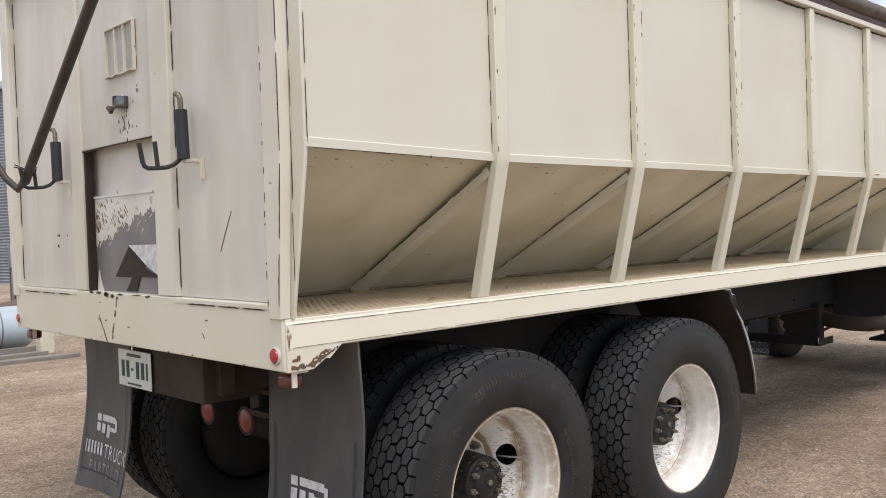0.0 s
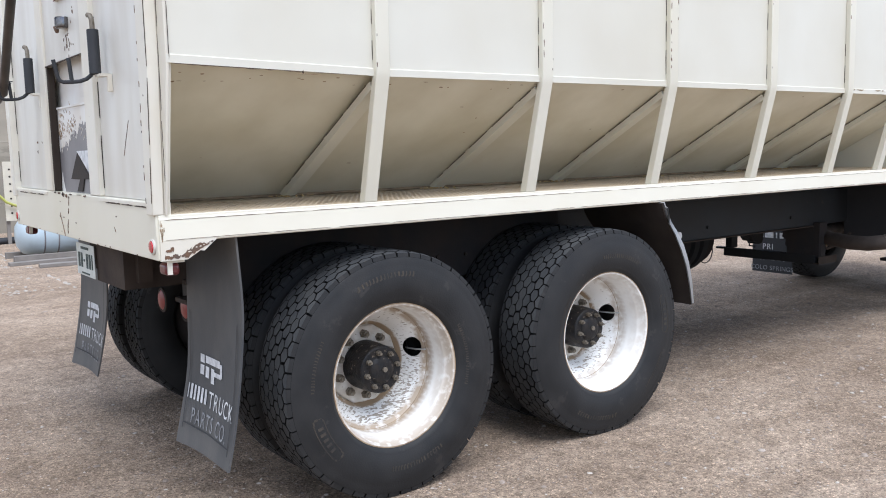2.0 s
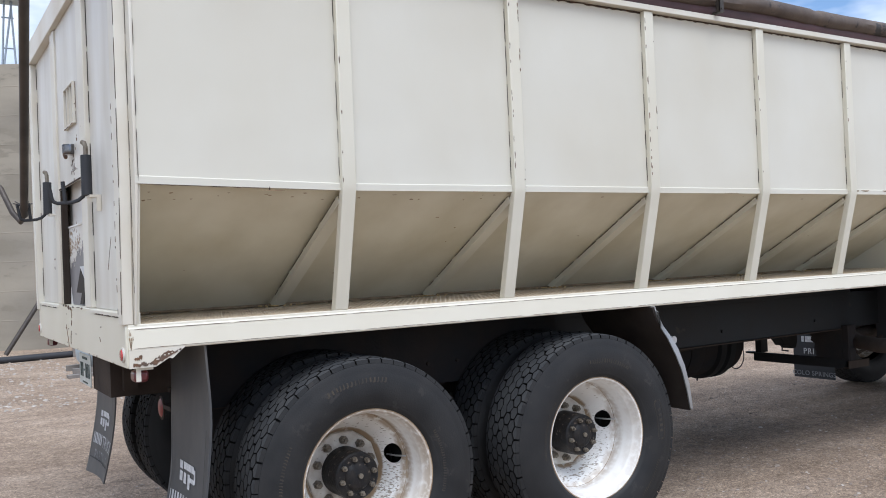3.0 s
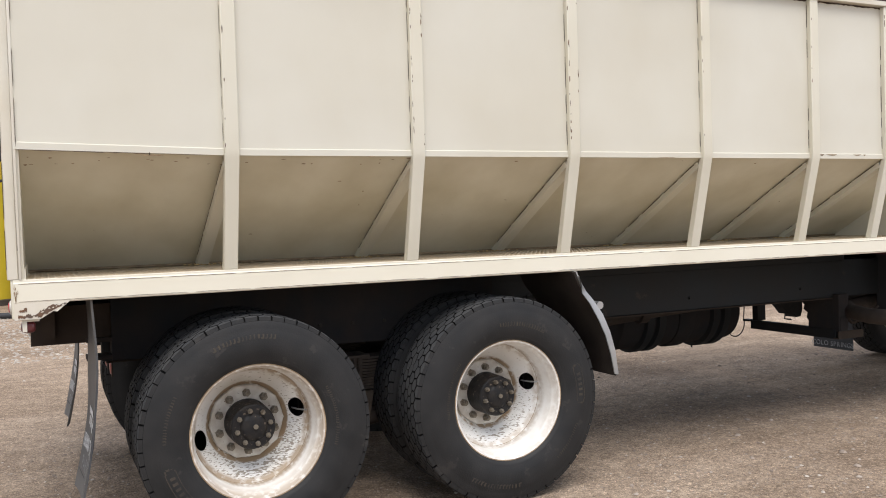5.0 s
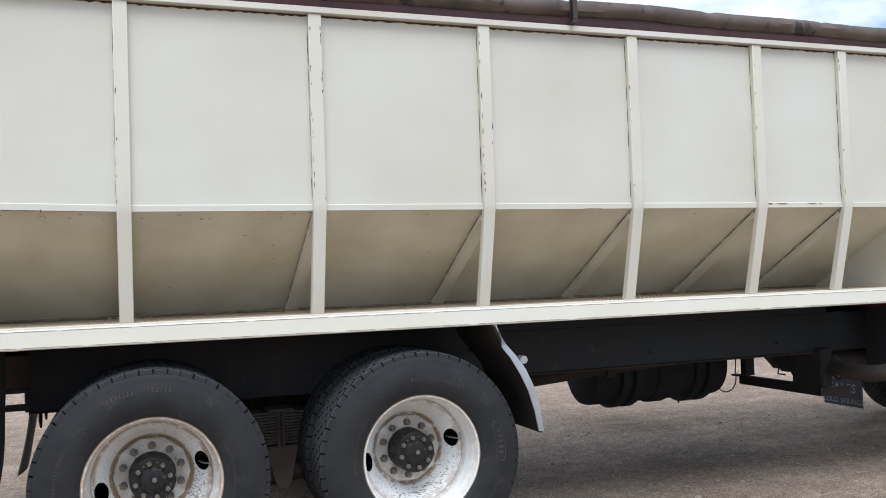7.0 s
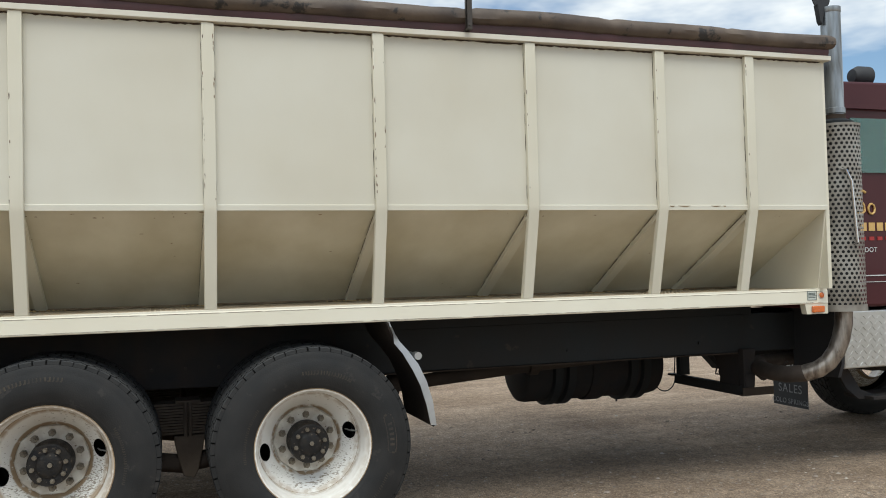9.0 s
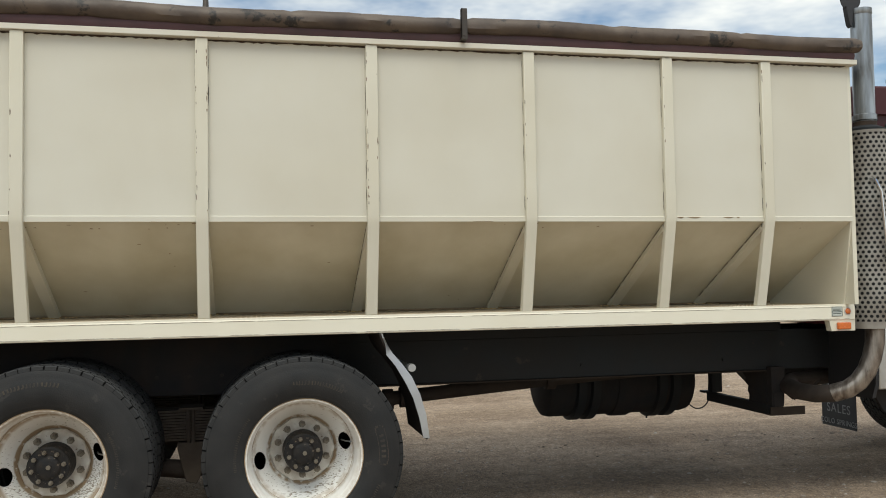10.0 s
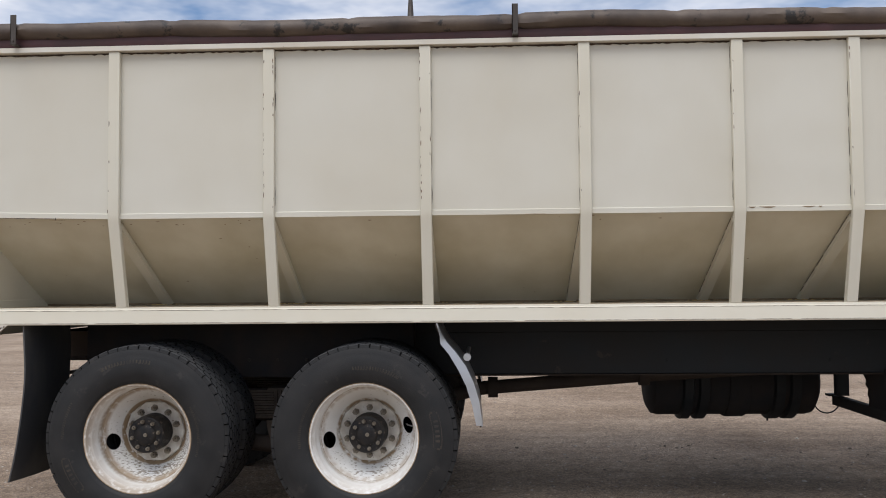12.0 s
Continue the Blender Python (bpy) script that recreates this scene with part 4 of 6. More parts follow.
for _ in range(12):
    flake(bm, "x", RX - 0.0022, 0.003, rng.uniform(0.05, 2.45), rng.choice((1.094, 1.097, rng.uniform(1.11, 1.27))), rng.uniform(0.002, 0.012), rng.uniform(0.002, 0.004), rng, 9)
part("paint_chip", bm, M["rust"], truck, smooth=False)["kind"] = "stuff"
bm = bm_new()
for k in range(30):
    y, z = 1.125 + rng.gauss(0, 0.035), 2.05 - abs(rng.gauss(0, 0.055))
    if k % 4 == 0:
        y, z = rng.choice((1.00, 1.21)) + rng.gauss(0, 0.02), 2.09 + rng.gauss(0, 0.02)
    flake(bm, "x", -0.0002, 0.002, y, z, rng.uniform(0.001, 0.003), rng.uniform(0.003, 0.011), rng, 10)
part("paint_chip", bm, M["rust"], gate, smooth=False)["kind"] = "stuff"

# torn rear corner and front corner drops of the side rail
for s in (0, 1):
    bm = bm_new()
    prof = [(0.0, 1.160), (0.0, 1.088), (0.10, 1.088), (0.15, 1.118), (0.165, 1.115), (0.215, 1.156), (0.215, 1.160)]
    ys = (-0.0035, 0.012) if not s else (WIDE - 0.012, WIDE + 0.0035)
    prism(bm, prof, "y", *ys)
    part("corner_drop", bm, M["cream_worn"], truck)
    bm = bm_new()
    ys = (0.0, 0.05) if not s else (WIDE - 0.05, WIDE)
    prism(bm, [(LEN + 0.02, 1.16), (LEN + 0.02, 1.088), (LEN - 0.150, 1.088), (LEN - 0.165, 1.158)], "y", *ys)
    part("corner_drop", bm, M["cream"], truck)
rng = random.Random(21)


def torn(low, high, seed):
    """A ragged outline between a lower and an upper line of (x, z) points."""
    rnd = random.Random(seed)
    out = []
    for line_ in (low, high[::-1]):
        for (xa, za), (xb, zb) in zip(line_, line_[1:]):
            for k in range(6):
                u = k / 6
                out.append((xa + (xb - xa) * u + rnd.uniform(-0.0015, 0.0015), za + (zb - za) * u + rnd.uniform(-0.004, 0.004)))
    return out


bm = bm_new()
prism(bm, torn([(0.075, 1.100), (0.10, 1.096), (0.15, 1.124), (0.205, 1.150)], [(0.085, 1.112), (0.115, 1.130), (0.15, 1.147), (0.175, 1.143), (0.205, 1.153)], 1), "y", -0.0055, -0.002)
part("rust_patch", bm, M["rust"], truck, "bare rust where the paint has flaked", smooth=False)
bm = bm_new()
prism(bm, torn([(0.012, 1.096), (0.04, 1.094), (0.075, 1.098)], [(0.012, 1.108), (0.035, 1.102), (0.055, 1.110), (0.075, 1.104)], 2), "y", -0.0055, -0.002)
part("rust_patch", bm, M["rust"], truck, smooth=False)
bm = bm_new()
prism(bm, torn([(0.018, 1.122), (0.035, 1.120), (0.05, 1.124)], [(0.02, 1.128), (0.035, 1.133), (0.05, 1.137)], 3), "y", -0.0055, -0.002)
part("rust_patch", bm, M["rust"], truck, smooth=False)
bm = bm_new()
for _ in range(10):
    flake(bm, "y", -0.0055, 0.002, abs(rng.gauss(0.0, 0.008)) + 0.002, rng.uniform(1.17, 1.25), rng.uniform(0.001, 0.003), rng.uniform(0.006, 0.020), rng, 11)
part("paint_chip", bm, M["rust_line"], truck, smooth=False)["kind"] = "stuff"
bm = bm_new()
for k in range(7):
    flake(bm, "y", -0.0065, 0.0012, 0.105 + 0.014 * k + rng.uniform(-0.004, 0.004), 1.118 + 0.0045 * k + rng.uniform(-0.004, 0.006), rng.uniform(0.003, 0.008), rng.uniform(0.002, 0.005), rng, 8)
part("paint_scrap", bm, M["cream_worn"], truck, smooth=False)["kind"] = "stuff"

# lamps and reflectors


def round_lamp(x, y, z, way, rad, lens, name, label):
    """A round lamp with a rim, facing along -x or -y."""
    bm = bm_new()
    ax = "x" if way == "x" else "y"
    lathe(bm, [(0.001, -0.012), (rad * 0.8, -0.010), (rad, -0.003), (rad, 0.004)], (x, y, z), ax, 24)
    ob = part(name, bm, lens, truck, label)
    bm = bm_new()
    lathe(bm, [(rad, -0.006), (rad * 1.25, -0.003), (rad * 1.25, 0.003), (rad, 0.004)], (x, y, z), ax, 24, closed=True)
    part("lamp_rim", bm, M["ring"] if lens is not M["dull_red"] else M["grime"], ob)
    return ob


for y in (0.045, WIDE - 0.045):
    round_lamp(RX - 0.002, y, 1.14, "x", 0.024, M["red"], "reflector", "round red rear reflector")
round_lamp(LEN - 0.035, -0.004, 1.212, "y", 0.020, M["amber"], "reflector", "round amber side reflector")
bm = bm_new()
box(bm, LEN - 0.115, LEN - 0.02, -0.020, 0.001, 1.098, 1.142)
part("side_marker", bm, M["amber"], truck, "amber side marker lamp", bevel=0.006)
bm = bm_new()
box(bm, LEN - 0.150, LEN - 0.072, -0.0065, -0.003, 1.180, 1.243)
sticker = part("data_sticker", bm, M["plate"], truck, "small white data sticker")
bm = bm_new()
for x0, x1, z0, z1 in ((-0.148, -0.074, 1.239, 1.241), (-0.148, -0.074, 1.182, 1.184), (-0.148, -0.146, 1.182, 1.241), (-0.076, -0.074, 1.182, 1.241), (-0.148, -0.074, 1.208, 1.211), (-0.14, -0.085, 1.225, 1.228), (-0.14, -0.085, 1.217, 1.220), (-0.14, -0.085, 1.197, 1.200)):
    box(bm, LEN + x0, LEN + x1, -0.008, -0.0066, z0, z1)
part("sticker_print", bm, M["ink"], sticker, smooth=False)
for y in (0.065, WIDE - 0.065):
    bm = bm_new()
    box(bm, 0.022, 0.078, y - 0.045, y + 0.035, 1.028, 1.076)
    ob = part("tail_marker", bm, M["marker_red"], truck, "small red marker lamp under the corner", bevel=0.014)
    bm = bm_new()
    box(bm, 0.028, 0.046, y - 0.052, y - 0.0455, 1.034, 1.0895)
    box(bm, 0.040, 0.095, y - 0.045, y + 0.055, 1.0765, 1.0895)
    part("lamp_bracket", bm, M["cream_worn"], ob, "chipped cream bracket")
for y in (1.006, 1.342):
    ob = round_lamp(0.44, y, 0.722, "x", 0.052, M["dull_red"], "tail_lamp", "dusty round red tail lamp")

# rear cross member, number plate
bm = bm_new()
box(bm, 0.10, 0.16, 0.60, 1.36, 0.93, 1.0895)
part("cross_member", bm, M["brown_steel"], truck)
bm = bm_new()
prism(bm, [(0.05, 1.09), (0.05, 0.90), (0.40, 0.90), (0.52, 1.0), (0.52, 1.09)], "y", 0.64, 1.06)
part("light_box", bm, M["brown_steel"], truck)
bm = bm_new()
box(bm, 0.036, 0.040, 1.05, 1.36, 0.905, 1.06)
number = part("number_plate", bm, M["plate"], truck, "white number plate, slightly bent", bevel=0.001)
bars = [(1.325 - q * 0.047 - w, 1.325 - q * 0.047, 0.945 if q != 2 else 0.975, 1.015 if q != 2 else 0.985) for q, w in enumerate((0.026, 0.026, 0.018, 0.026, 0.026, 0.012))]
for y0, y1, z0, z1 in bars + [(1.14, 1.27, 1.034, 1.046), (1.14, 1.27, 0.915, 0.922)]:
    bm = bm_new()
    box(bm, 0.0335, 0.036, y0, y1, z0, z1)
    part("plate_bar", bm, M["ink"], number, smooth=False)

# crank pole and its cradles


def cradle(y):
    bm = bm_new()
    box(bm, -0.006, 0.0125, y - 0.062, y - 0.046, 1.735, 1.806)
    box(bm, -0.0345, -0.006, y - 0.062, y + 0.012, 1.795, 1.806)
    ob = part("pole_hook", bm, M["cream_worn"], truck, "cream welded hook plate")
    bm = bm_new()
    tube(bm, [(-0.035, y, 1.807), (-0.034, y + 0.004, 1.85), (-0.032, y + 0.014, 1.985)], 0.023, 12)
    part("hook_grip", bm, M["black"], ob, "black foam hook sleeve")
    bm = bm_new()
    tube(bm, [(-0.032, y + 0.014, 1.985), (-0.032, y + 0.016, 2.025), (-0.036, y + 0.024, 2.043), (-0.042, y + 0.036, 2.046)], 0.0105, 8)
    part("hook_end", bm, M["nut"], ob)
    bm = bm_new()
    c = [(-0.036, y, 1.85), (-0.040, y + 0.003, 1.825), (-0.050, y + 0.008, 1.803), (-0.067, y + 0.015, 1.788), (-0.090, y + 0.022, 1.779), (-0.120, y + 0.030, 1.776),
         (-0.152, y + 0.035, 1.775), (-0.166, y + 0.035, 1.781), (-0.173, y + 0.034, 1.795), (-0.186, y + 0.03, 1.862)]
    tube(bm, c, 0.0085, 8)
    tube(bm, [(-0.120, y + 0.030, 1.778), (-0.128, y + 0.03, 1.87)], 0.0085, 8)
    part("hook_arm", bm, M["black"], ob)
    return ob


cradle(0.56)
cradle(1.78)
bm = bm_new()
tube(bm, [(-0.145, 1.877, 1.81), (-0.223, 1.002, 2.289), (-0.318, -0.04, 2.859)], 0.0215, 14)
tube(bm, [(-0.318, -0.04, 2.859), (-0.31, -0.12, 2.884), (-0.20, -0.135, 2.878), (-0.05, -0.135, 2.878)], 0.022, 10)
pole_ob = part("crank_pole", bm, M["pole"], truck, "dark steel tarp crank pole")
bm = bm_new()
tube(bm, [(-0.150, 1.90, 1.80), (-0.155, 1.94, 1.775), (-0.19, 2.0, 1.83), (-0.24, 2.09, 1.98), (-0.255, 2.115, 2.0), (-0.275, 2.14, 1.99), (-0.30, 2.17, 1.90)], 0.016, 10)
part("crank_handle", bm, M["pole"], pole_ob)
bm = bm_new()
for k in range(8):
    a = k * 0.785
    tube(bm, [(-0.155, 1.83, 1.86), (-0.155 + 0.05 * math.cos(a), 1.83 + 0.05 * math.sin(a), 1.87 + 0.02 * math.sin(3 * a))], 0.003, 5)
part("tie_wire", bm, M["black"], pole_ob)

# chassis
for y in (0.80, 1.63):
    bm = bm_new()
    box(bm, 0.38, 8.6, y, y + 0.07, 0.775, 1.06)
    part("frame_rail", bm, M["chassis"], truck, "long black steel frame rail", bevel=0.006)
    bm = bm_new()
    box(bm, 0.36, 5.80, y - 0.02, y + 0.09, 1.06, 1.216)
    part("body_sill", bm, M["chassis"], truck)
    bm = bm_new()
    box(bm, 0.40, 5.68, y - 0.012, y + 0.06, 0.766, 0.7745)
    part("rail_flange", bm, M["trunnion"], truck, "dusty lower rail flange")
    for xb in (4.28, 5.35):
        bm = bm_new()
        tube(bm, [(xb, y - 0.012, 0.86), (xb, y + 0.002, 0.86)], 0.012, 6)
        part("frame_bolt", bm, M["chassis"], truck)
x = 0.25
while x < 5.7:
    bm = bm_new()
    box(bm, x, x + 0.07, 0.06, WIDE - 0.06, 1.165, 1.214)
    part("cross_sill", bm, M["chassis"], truck)
    x += 0.457
for y0, y1 in ((0.62, 0.78), (1.72, 1.88)):
    bm = bm_new()
    prism(bm, [(0.42, 1.15), (0.42, 0.80), (1.1, 0.79), (2.2, 0.775), (2.6, 0.80), (2.6, 1.15)], "y", y0, y1)
    hanger = part("suspension_hanger", bm, M["oily"], truck)
    face = y0 if y0 < 1 else y1
    way = -1 if y0 < 1 else 1
    for k in range(9):
        bm = bm_new()
        tube(bm, [(0.75 + 0.19 * k, face, 0.895), (0.75 + 0.19 * k, face + way * 0.012, 0.895)], 0.011, 6)
        part("bolt", bm, M["gap"], hanger)
    # the leaf pack over the trunnion, its clamp and the tapered saddle
    bm = bm_new()
    prism(bm, [(1.63, 0.505), (1.63, 0.47), (1.655, 0.36), (1.68, 0.27), (1.74, 0.255), (1.765, 0.30), (1.79, 0.42), (1.805, 0.505)], "y", y0 - 0.03, y1)
    trun = part("trunnion_saddle", bm, M["spring"], truck, "dusty brown tapered trunnion saddle", bevel=0.006)
    leaf = None
    for k in range(11):
        half = 0.62 - 0.040 * k
        z = 0.690 - 0.0168 * k
        if leaf is None:
            bm = bm_new()
            box(bm, -1, 1, y0 - 0.02 - (y0 - 0.02), y1 - 0.03 - (y0 - 0.02), -0.0063, 0.0063)
            ob = part("spring_leaf", bm, M["spring"], trun, smooth=False)
            leaf = ob.data
            ob.matrix_basis = pose(1.70, y0 - 0.02, z) @ Matrix.Diagonal((half, 1, 1, 1))
        else:
            ob = new("spring_leaf", leaf)
            ob.parent = trun
            ob.matrix_basis = pose(1.70, y0 - 0.02, z) @ Matrix.Diagonal((half, 1, 1, 1))
    bm = bm_new()
    tube(bm, [(1.695, y0 - 0.030, 0.712), (1.695, y0 - 0.030, 0.50)], 0.011, 8)
    tube(bm, [(1.722, y0 - 0.030, 0.712), (1.722, y0 - 0.030, 0.50)], 0.011, 8)
    box(bm, 1.64, 1.78, y0 - 0.04, y1 - 0.02, 0.699, 0.712)
    part("spring_clamp", bm, M["spring"], trun)
    bm = bm_new()
    tube(bm, [(1.05, y0 + 0.05, 0.42), (1.68, y0 + 0.05, 0.33), (2.32, y0 + 0.05, 0.42)], 0.055, 10)
    part("walking_beam", bm, M["grime"], truck)
for z, x0 in ((0.90, 0.30), (0.81, 0.30)):
    bm = bm_new()
    box(bm, x0, 0.42, 0.60, 0.74, z, z + 0.02)
    part("hanger_tab", bm, M["grime"], truck)
bm = bm_new()
tube(bm, [(2.6, 1.25, 0.53), (3.05, 1.25, 0.635), (4.2, 1.25, 0.722), (5.6, 1.25, 0.80)], 0.05, 14)
for x, z in ((3.0, 0.625), (3.12, 0.64), (4.2, 0.722)):
    tube(bm, [(x - 0.035, 1.25, z), (x + 0.035, 1.25, z)], 0.075, 12)
part("drive_shaft", bm, M["grime"], truck)
# far-side fuel tank with straps
bm = bm_new()
lathe(bm, [(0.001, 4.34), (0.22, 4.35), (0.27, 4.38), (0.28, 4.42), (0.28, 5.56), (0.27, 5.61), (0.22, 5.64), (0.001, 5.65)], (0, 1.98, 0.62), "x", 32)
fuel = part("fuel_tank", bm, M["oily"], truck, "grimy black fuel tank")
for x in (4.58, 4.70, 5.27, 5.39):
    bm = bm_new()
    lathe(bm, [(0.279, x), (0.315, x + 0.012), (0.315, x + 0.078), (0.279, x + 0.09)], (0, 1.98, 0.62), "x", 32)
    part("tank_strap", bm, M["chassis"], fuel)
bm = bm_new()
lathe(bm, [(0.12, 4.93), (0.29, 4.94), (0.298, 4.96), (0.298, 5.08), (0.29, 5.10), (0.12, 5.11)], (0, 1.98, 0.62), "x", 28)
part("tank_saddle", bm, M["oily"], fuel)
bm = bm_new()
tube(bm, [(5.30, 1.98, 0.33), (5.30, 1.98, 0.285)], 0.008, 6)
part("drain_plug", bm, M["chassis"], fuel)
bm = bm_new()
loop = [(5.735 + 0.105 * math.cos(a), 1.9, 0.47 + 0.115 * math.sin(a)) for a in (0.35 - 0.27 * k for k in range(12))]
tube(bm, [(5.85, 1.9, 0.77), (5.845, 1.9, 0.64)] + loop + [(5.625, 1.9, 0.47)], 0.0055, 6)
part("dangling_wire", bm, M["black"], truck)
# hanging cross member ahead of the tank
bm = bm_new()
box(bm, 5.685, 5.735, 0.775, 1.665, 0.452, 0.526)
hang = part("cross_hanger", bm, M["chassis"], truck, bevel=0.003)
bm = bm_new()
box(bm, 5.660, 5.72, 1.655, 1.73, 0.515, 0.531)
part("hanger_tab", bm, M["chassis"], hang)
bm = bm_new()
box(bm, 5.695, 5.785, 1.59, 1.65, 0.526, 0.80)
part("upright", bm, M["chassis"], hang)
bm = bm_new()
prism(bm, [(0.735, 0.455), (0.735, 0.515), (0.742, 0.515), (0.742, 0.463), (0.785, 0.463), (0.785, 0.455)], "x", 5.672, 5.945)
part("foot_angle", bm, M["trunnion"], hang, "rusty brown steel angle")
bm = bm_new()
prism(bm, [(5.69, 0.515), (5.69, 0.80), (5.80, 0.80), (5.79, 0.56), (5.785, 0.515)], "y", 0.745, 0.80)
box(bm, 5.70, 5.775, 0.738, 0.745, 0.515, 0.62)
part("upright", bm, M["oily"], hang, bevel=0.004)
# torn rubber apron over the inner half of the cross member
bm = bm_new()
prism(bm, [(0.80, 0.52), (0.80, 0.80), (1.16, 0.80), (1.12, 0.735), (1.075, 0.70), (1.085, 0.665), (1.045, 0.64), (1.055, 0.60), (1.035, 0.575), (1.04, 0.52)], "x", 5.688, 5.700)
part("rubber_apron", bm, M["oily"], hang, "torn black rubber apron")
bm = bm_new()
tube(bm, [(5.83, 0.86, 0.78), (5.84, 0.83, 0.62), (5.90, 0.80, 0.56)], 0.012, 8)
tube(bm, [(5.90, 0.80, 0.56), (5.96, 0.74, 0.60), (6.02, 0.66, 0.70)], 0.012, 8)
part("air_line", bm, M["grime"], truck)
bm = bm_new()
prism(bm, [(5.98, 0.80), (6.02, 0.66), (6.10, 0.58), (6.13, 0.545), (6.20, 0.535), (6.22, 0.51), (6.28, 0.515), (6.30, 0.58), (6.30, 0.80)], "y", 1.66, 1.78)
part("air_valve", bm, M["chassis"], truck, bevel=0.006)
bm = bm_new()
tube(bm, [(6.12, 1.69, 0.55), (6.10, 1.68, 0.505), (6.16, 1.66, 0.495)], 0.008, 6)
part("air_fitting", bm, M["black"], truck)
bm = bm_new()
tube(bm, [(6.0, 1.22, 0.86), (7.6, 1.25, 0.82)], 0.20, 20)
part("gearbox", bm, M["chassis"], truck)
# engine-sized block added to shade the ground under the cab
bm = bm_new()
prism(bm, [(6.5, 1.08), (6.5, 0.66), (6.75, 0.60), (7.1, 0.54), (8.0, 0.54), (8.35, 0.70), (8.4, 1.08)], "y", 0.95, 1.56)
part("engine_shade_block", bm, M["grime"], truck, bevel=0.02)
# unseen box, also added to darken the ground under the cab
bm = bm_new()
box(bm, 7.35, 7.95, 0.36, 0.86, 0.52, 1.05)
part("cab_shade_box", bm, M["black"], truck, bevel=0.01)
# dark plate added to fill the gap below the cab's back
bm = bm_new()
box(bm, 5.84, 5.88, 0.95, 2.1, 0.86, 1.15)
part("dark_gap_plate", bm, M["black"], truck)

# mudflaps


def mudflap(y0, y1, top, logo_y, faded, low=0.215):
    bm = bm_new()
    rows = []
    for q in range(15):
        u = q / 14
        z = top - (top - low) * u
        x = 0.300 + 0.018 * math.sin(u * math.pi * 0.9) - 0.085 * u ** 2.2
        rows.append((x, z))
    prev = None
    for x, z in rows:
        cur = []
        for s in range(9):
            y = y0 + (y1 - y0) * s / 8
            wob = 0.010 * noise.noise((y * 4, z * 3, 1.0)) + 0.018 * (1.15 - z) * math.sin(s / 8 * 3.14)
            cur.append((bm.verts.new((x + wob, y, z - 0.02 * (s / 8 - 0.5))), bm.verts.new((x + wob + 0.009, y, z - 0.02 * (s / 8 - 0.5)))))
        if prev:
            for s in range(8):
                bm.faces.new((prev[s][0], prev[s + 1][0], cur[s + 1][0], cur[s][0]))
                bm.faces.new((prev[s][1], cur[s][1], cur[s + 1][1], prev[s + 1][1]))
            for s in (0, 8):
                bm.faces.new((prev[s][0], cur[s][0], cur[s][1], prev[s][1]))
        else:
            for s in range(8):
                bm.faces.new((cur[s][0], cur[s][1], cur[s + 1][1], cur[s + 1][0]))
        prev = cur
    for s in range(8):
        bm.faces.new((prev[s][0], prev[s + 1][0], prev[s + 1][1], prev[s][1]))
    ob = part("mudflap", bm, M["flap"], truck, "dark rubber mudflap with faded white lettering")

    def on(z):
        u = (top - z) / (top - low)
        return 0.300 + 0.018 * math.sin(u * math.pi * 0.9) - 0.085 * u ** 2.2

    def sheet(ya, yb, za, zb, mat, nm):
        bmq = bm_new()
        grid = []
        for i in range(3):
            z = za + (zb - za) * i / 2
            line = []
            for j in range(3):
                y = ya + (yb - ya) * j / 2
                s = (y - y0) / (y1 - y0)
                wob = 0.010 * noise.noise((y * 4, z * 3, 1.0)) + 0.018 * (1.15 - z) * math.sin(s * 3.14)
                line.append(bmq.verts.new((on(z) + wob - 0.0035, y, z)))
            grid.append(line)
        for i in range(2):
            for j in range(2):
                bmq.faces.new((grid[i][j], grid[i][j + 1], grid[i + 1][j + 1], grid[i + 1][j]))
        part(nm, bmq, mat, ob, smooth=False)

    c = logo_y

    def bend(y, z):
        s = min(max((y - y0) / (y1 - y0), 0), 1)
        return on(z) + 0.010 * noise.noise((y * 4, z * 3, 1.0)) + 0.018 * (1.15 - z) * math.sin(s * 3.14)

    def words(text, start, z0, high, narrow, mat):
        """Stencilled words following the bend of the rubber, a mesh for each letter."""
        y = start
        for ch in text:
            if ch == " ":
                y -= high * narrow * 0.45
                continue
            cu = bpy.data.curves.new("letter", "FONT")
            cu.body, cu.size = ch, high * 1.42
            tmp = new("letter", cu)
            me = bpy.data.meshes.new_from_object(tmp.evaluated_get(bpy.context.evaluated_depsgraph_get()))
            bpy.data.objects.remove(tmp)
            far_x = max(v.co.x for v in me.vertices)
            for v in me.vertices:
                yy, zz = y - v.co.x * narrow, z0 + v.co.y
                v.co = (bend(yy, zz) - 0.0035, yy, zz)
            me.materials.clear()
            me.materials.append(mat)
            lt = new("letter", me)
            lt.parent = ob
            lt.matrix_parent_inverse = ob.matrix_basis.inverted()
            y -= far_x * narrow + high * 0.13

    for ya, yb, za, zb in ((0.125, 0.082, 0.582, 0.618), (0.125, 0.085, 0.530, 0.572), (0.070, 0.032, 0.524, 0.572), (0.070, -0.085, 0.586, 0.618), (-0.085, -0.108, 0.548, 0.606),
                           (0.012, -0.022, 0.508, 0.572), (-0.022, -0.095, 0.542, 0.562)):
        sheet(c + min(ya, yb), c + max(ya, yb), za, zb, M["white"], "flap_emblem")
    y = c + 0.225
    for w in (0.009, 0.020, 0.017, 0.020, 0.020, 0.020):
        sheet(y - w, y, 0.410, 0.474, M["white"], "flap_bar")
        y -= w + 0.0155
    words("TRUCK", c + 0.018, 0.405, 0.070, 0.80, M["white"])
    words("PARTS CO.", c + 0.165, 0.312, 0.066, 0.74, faded)
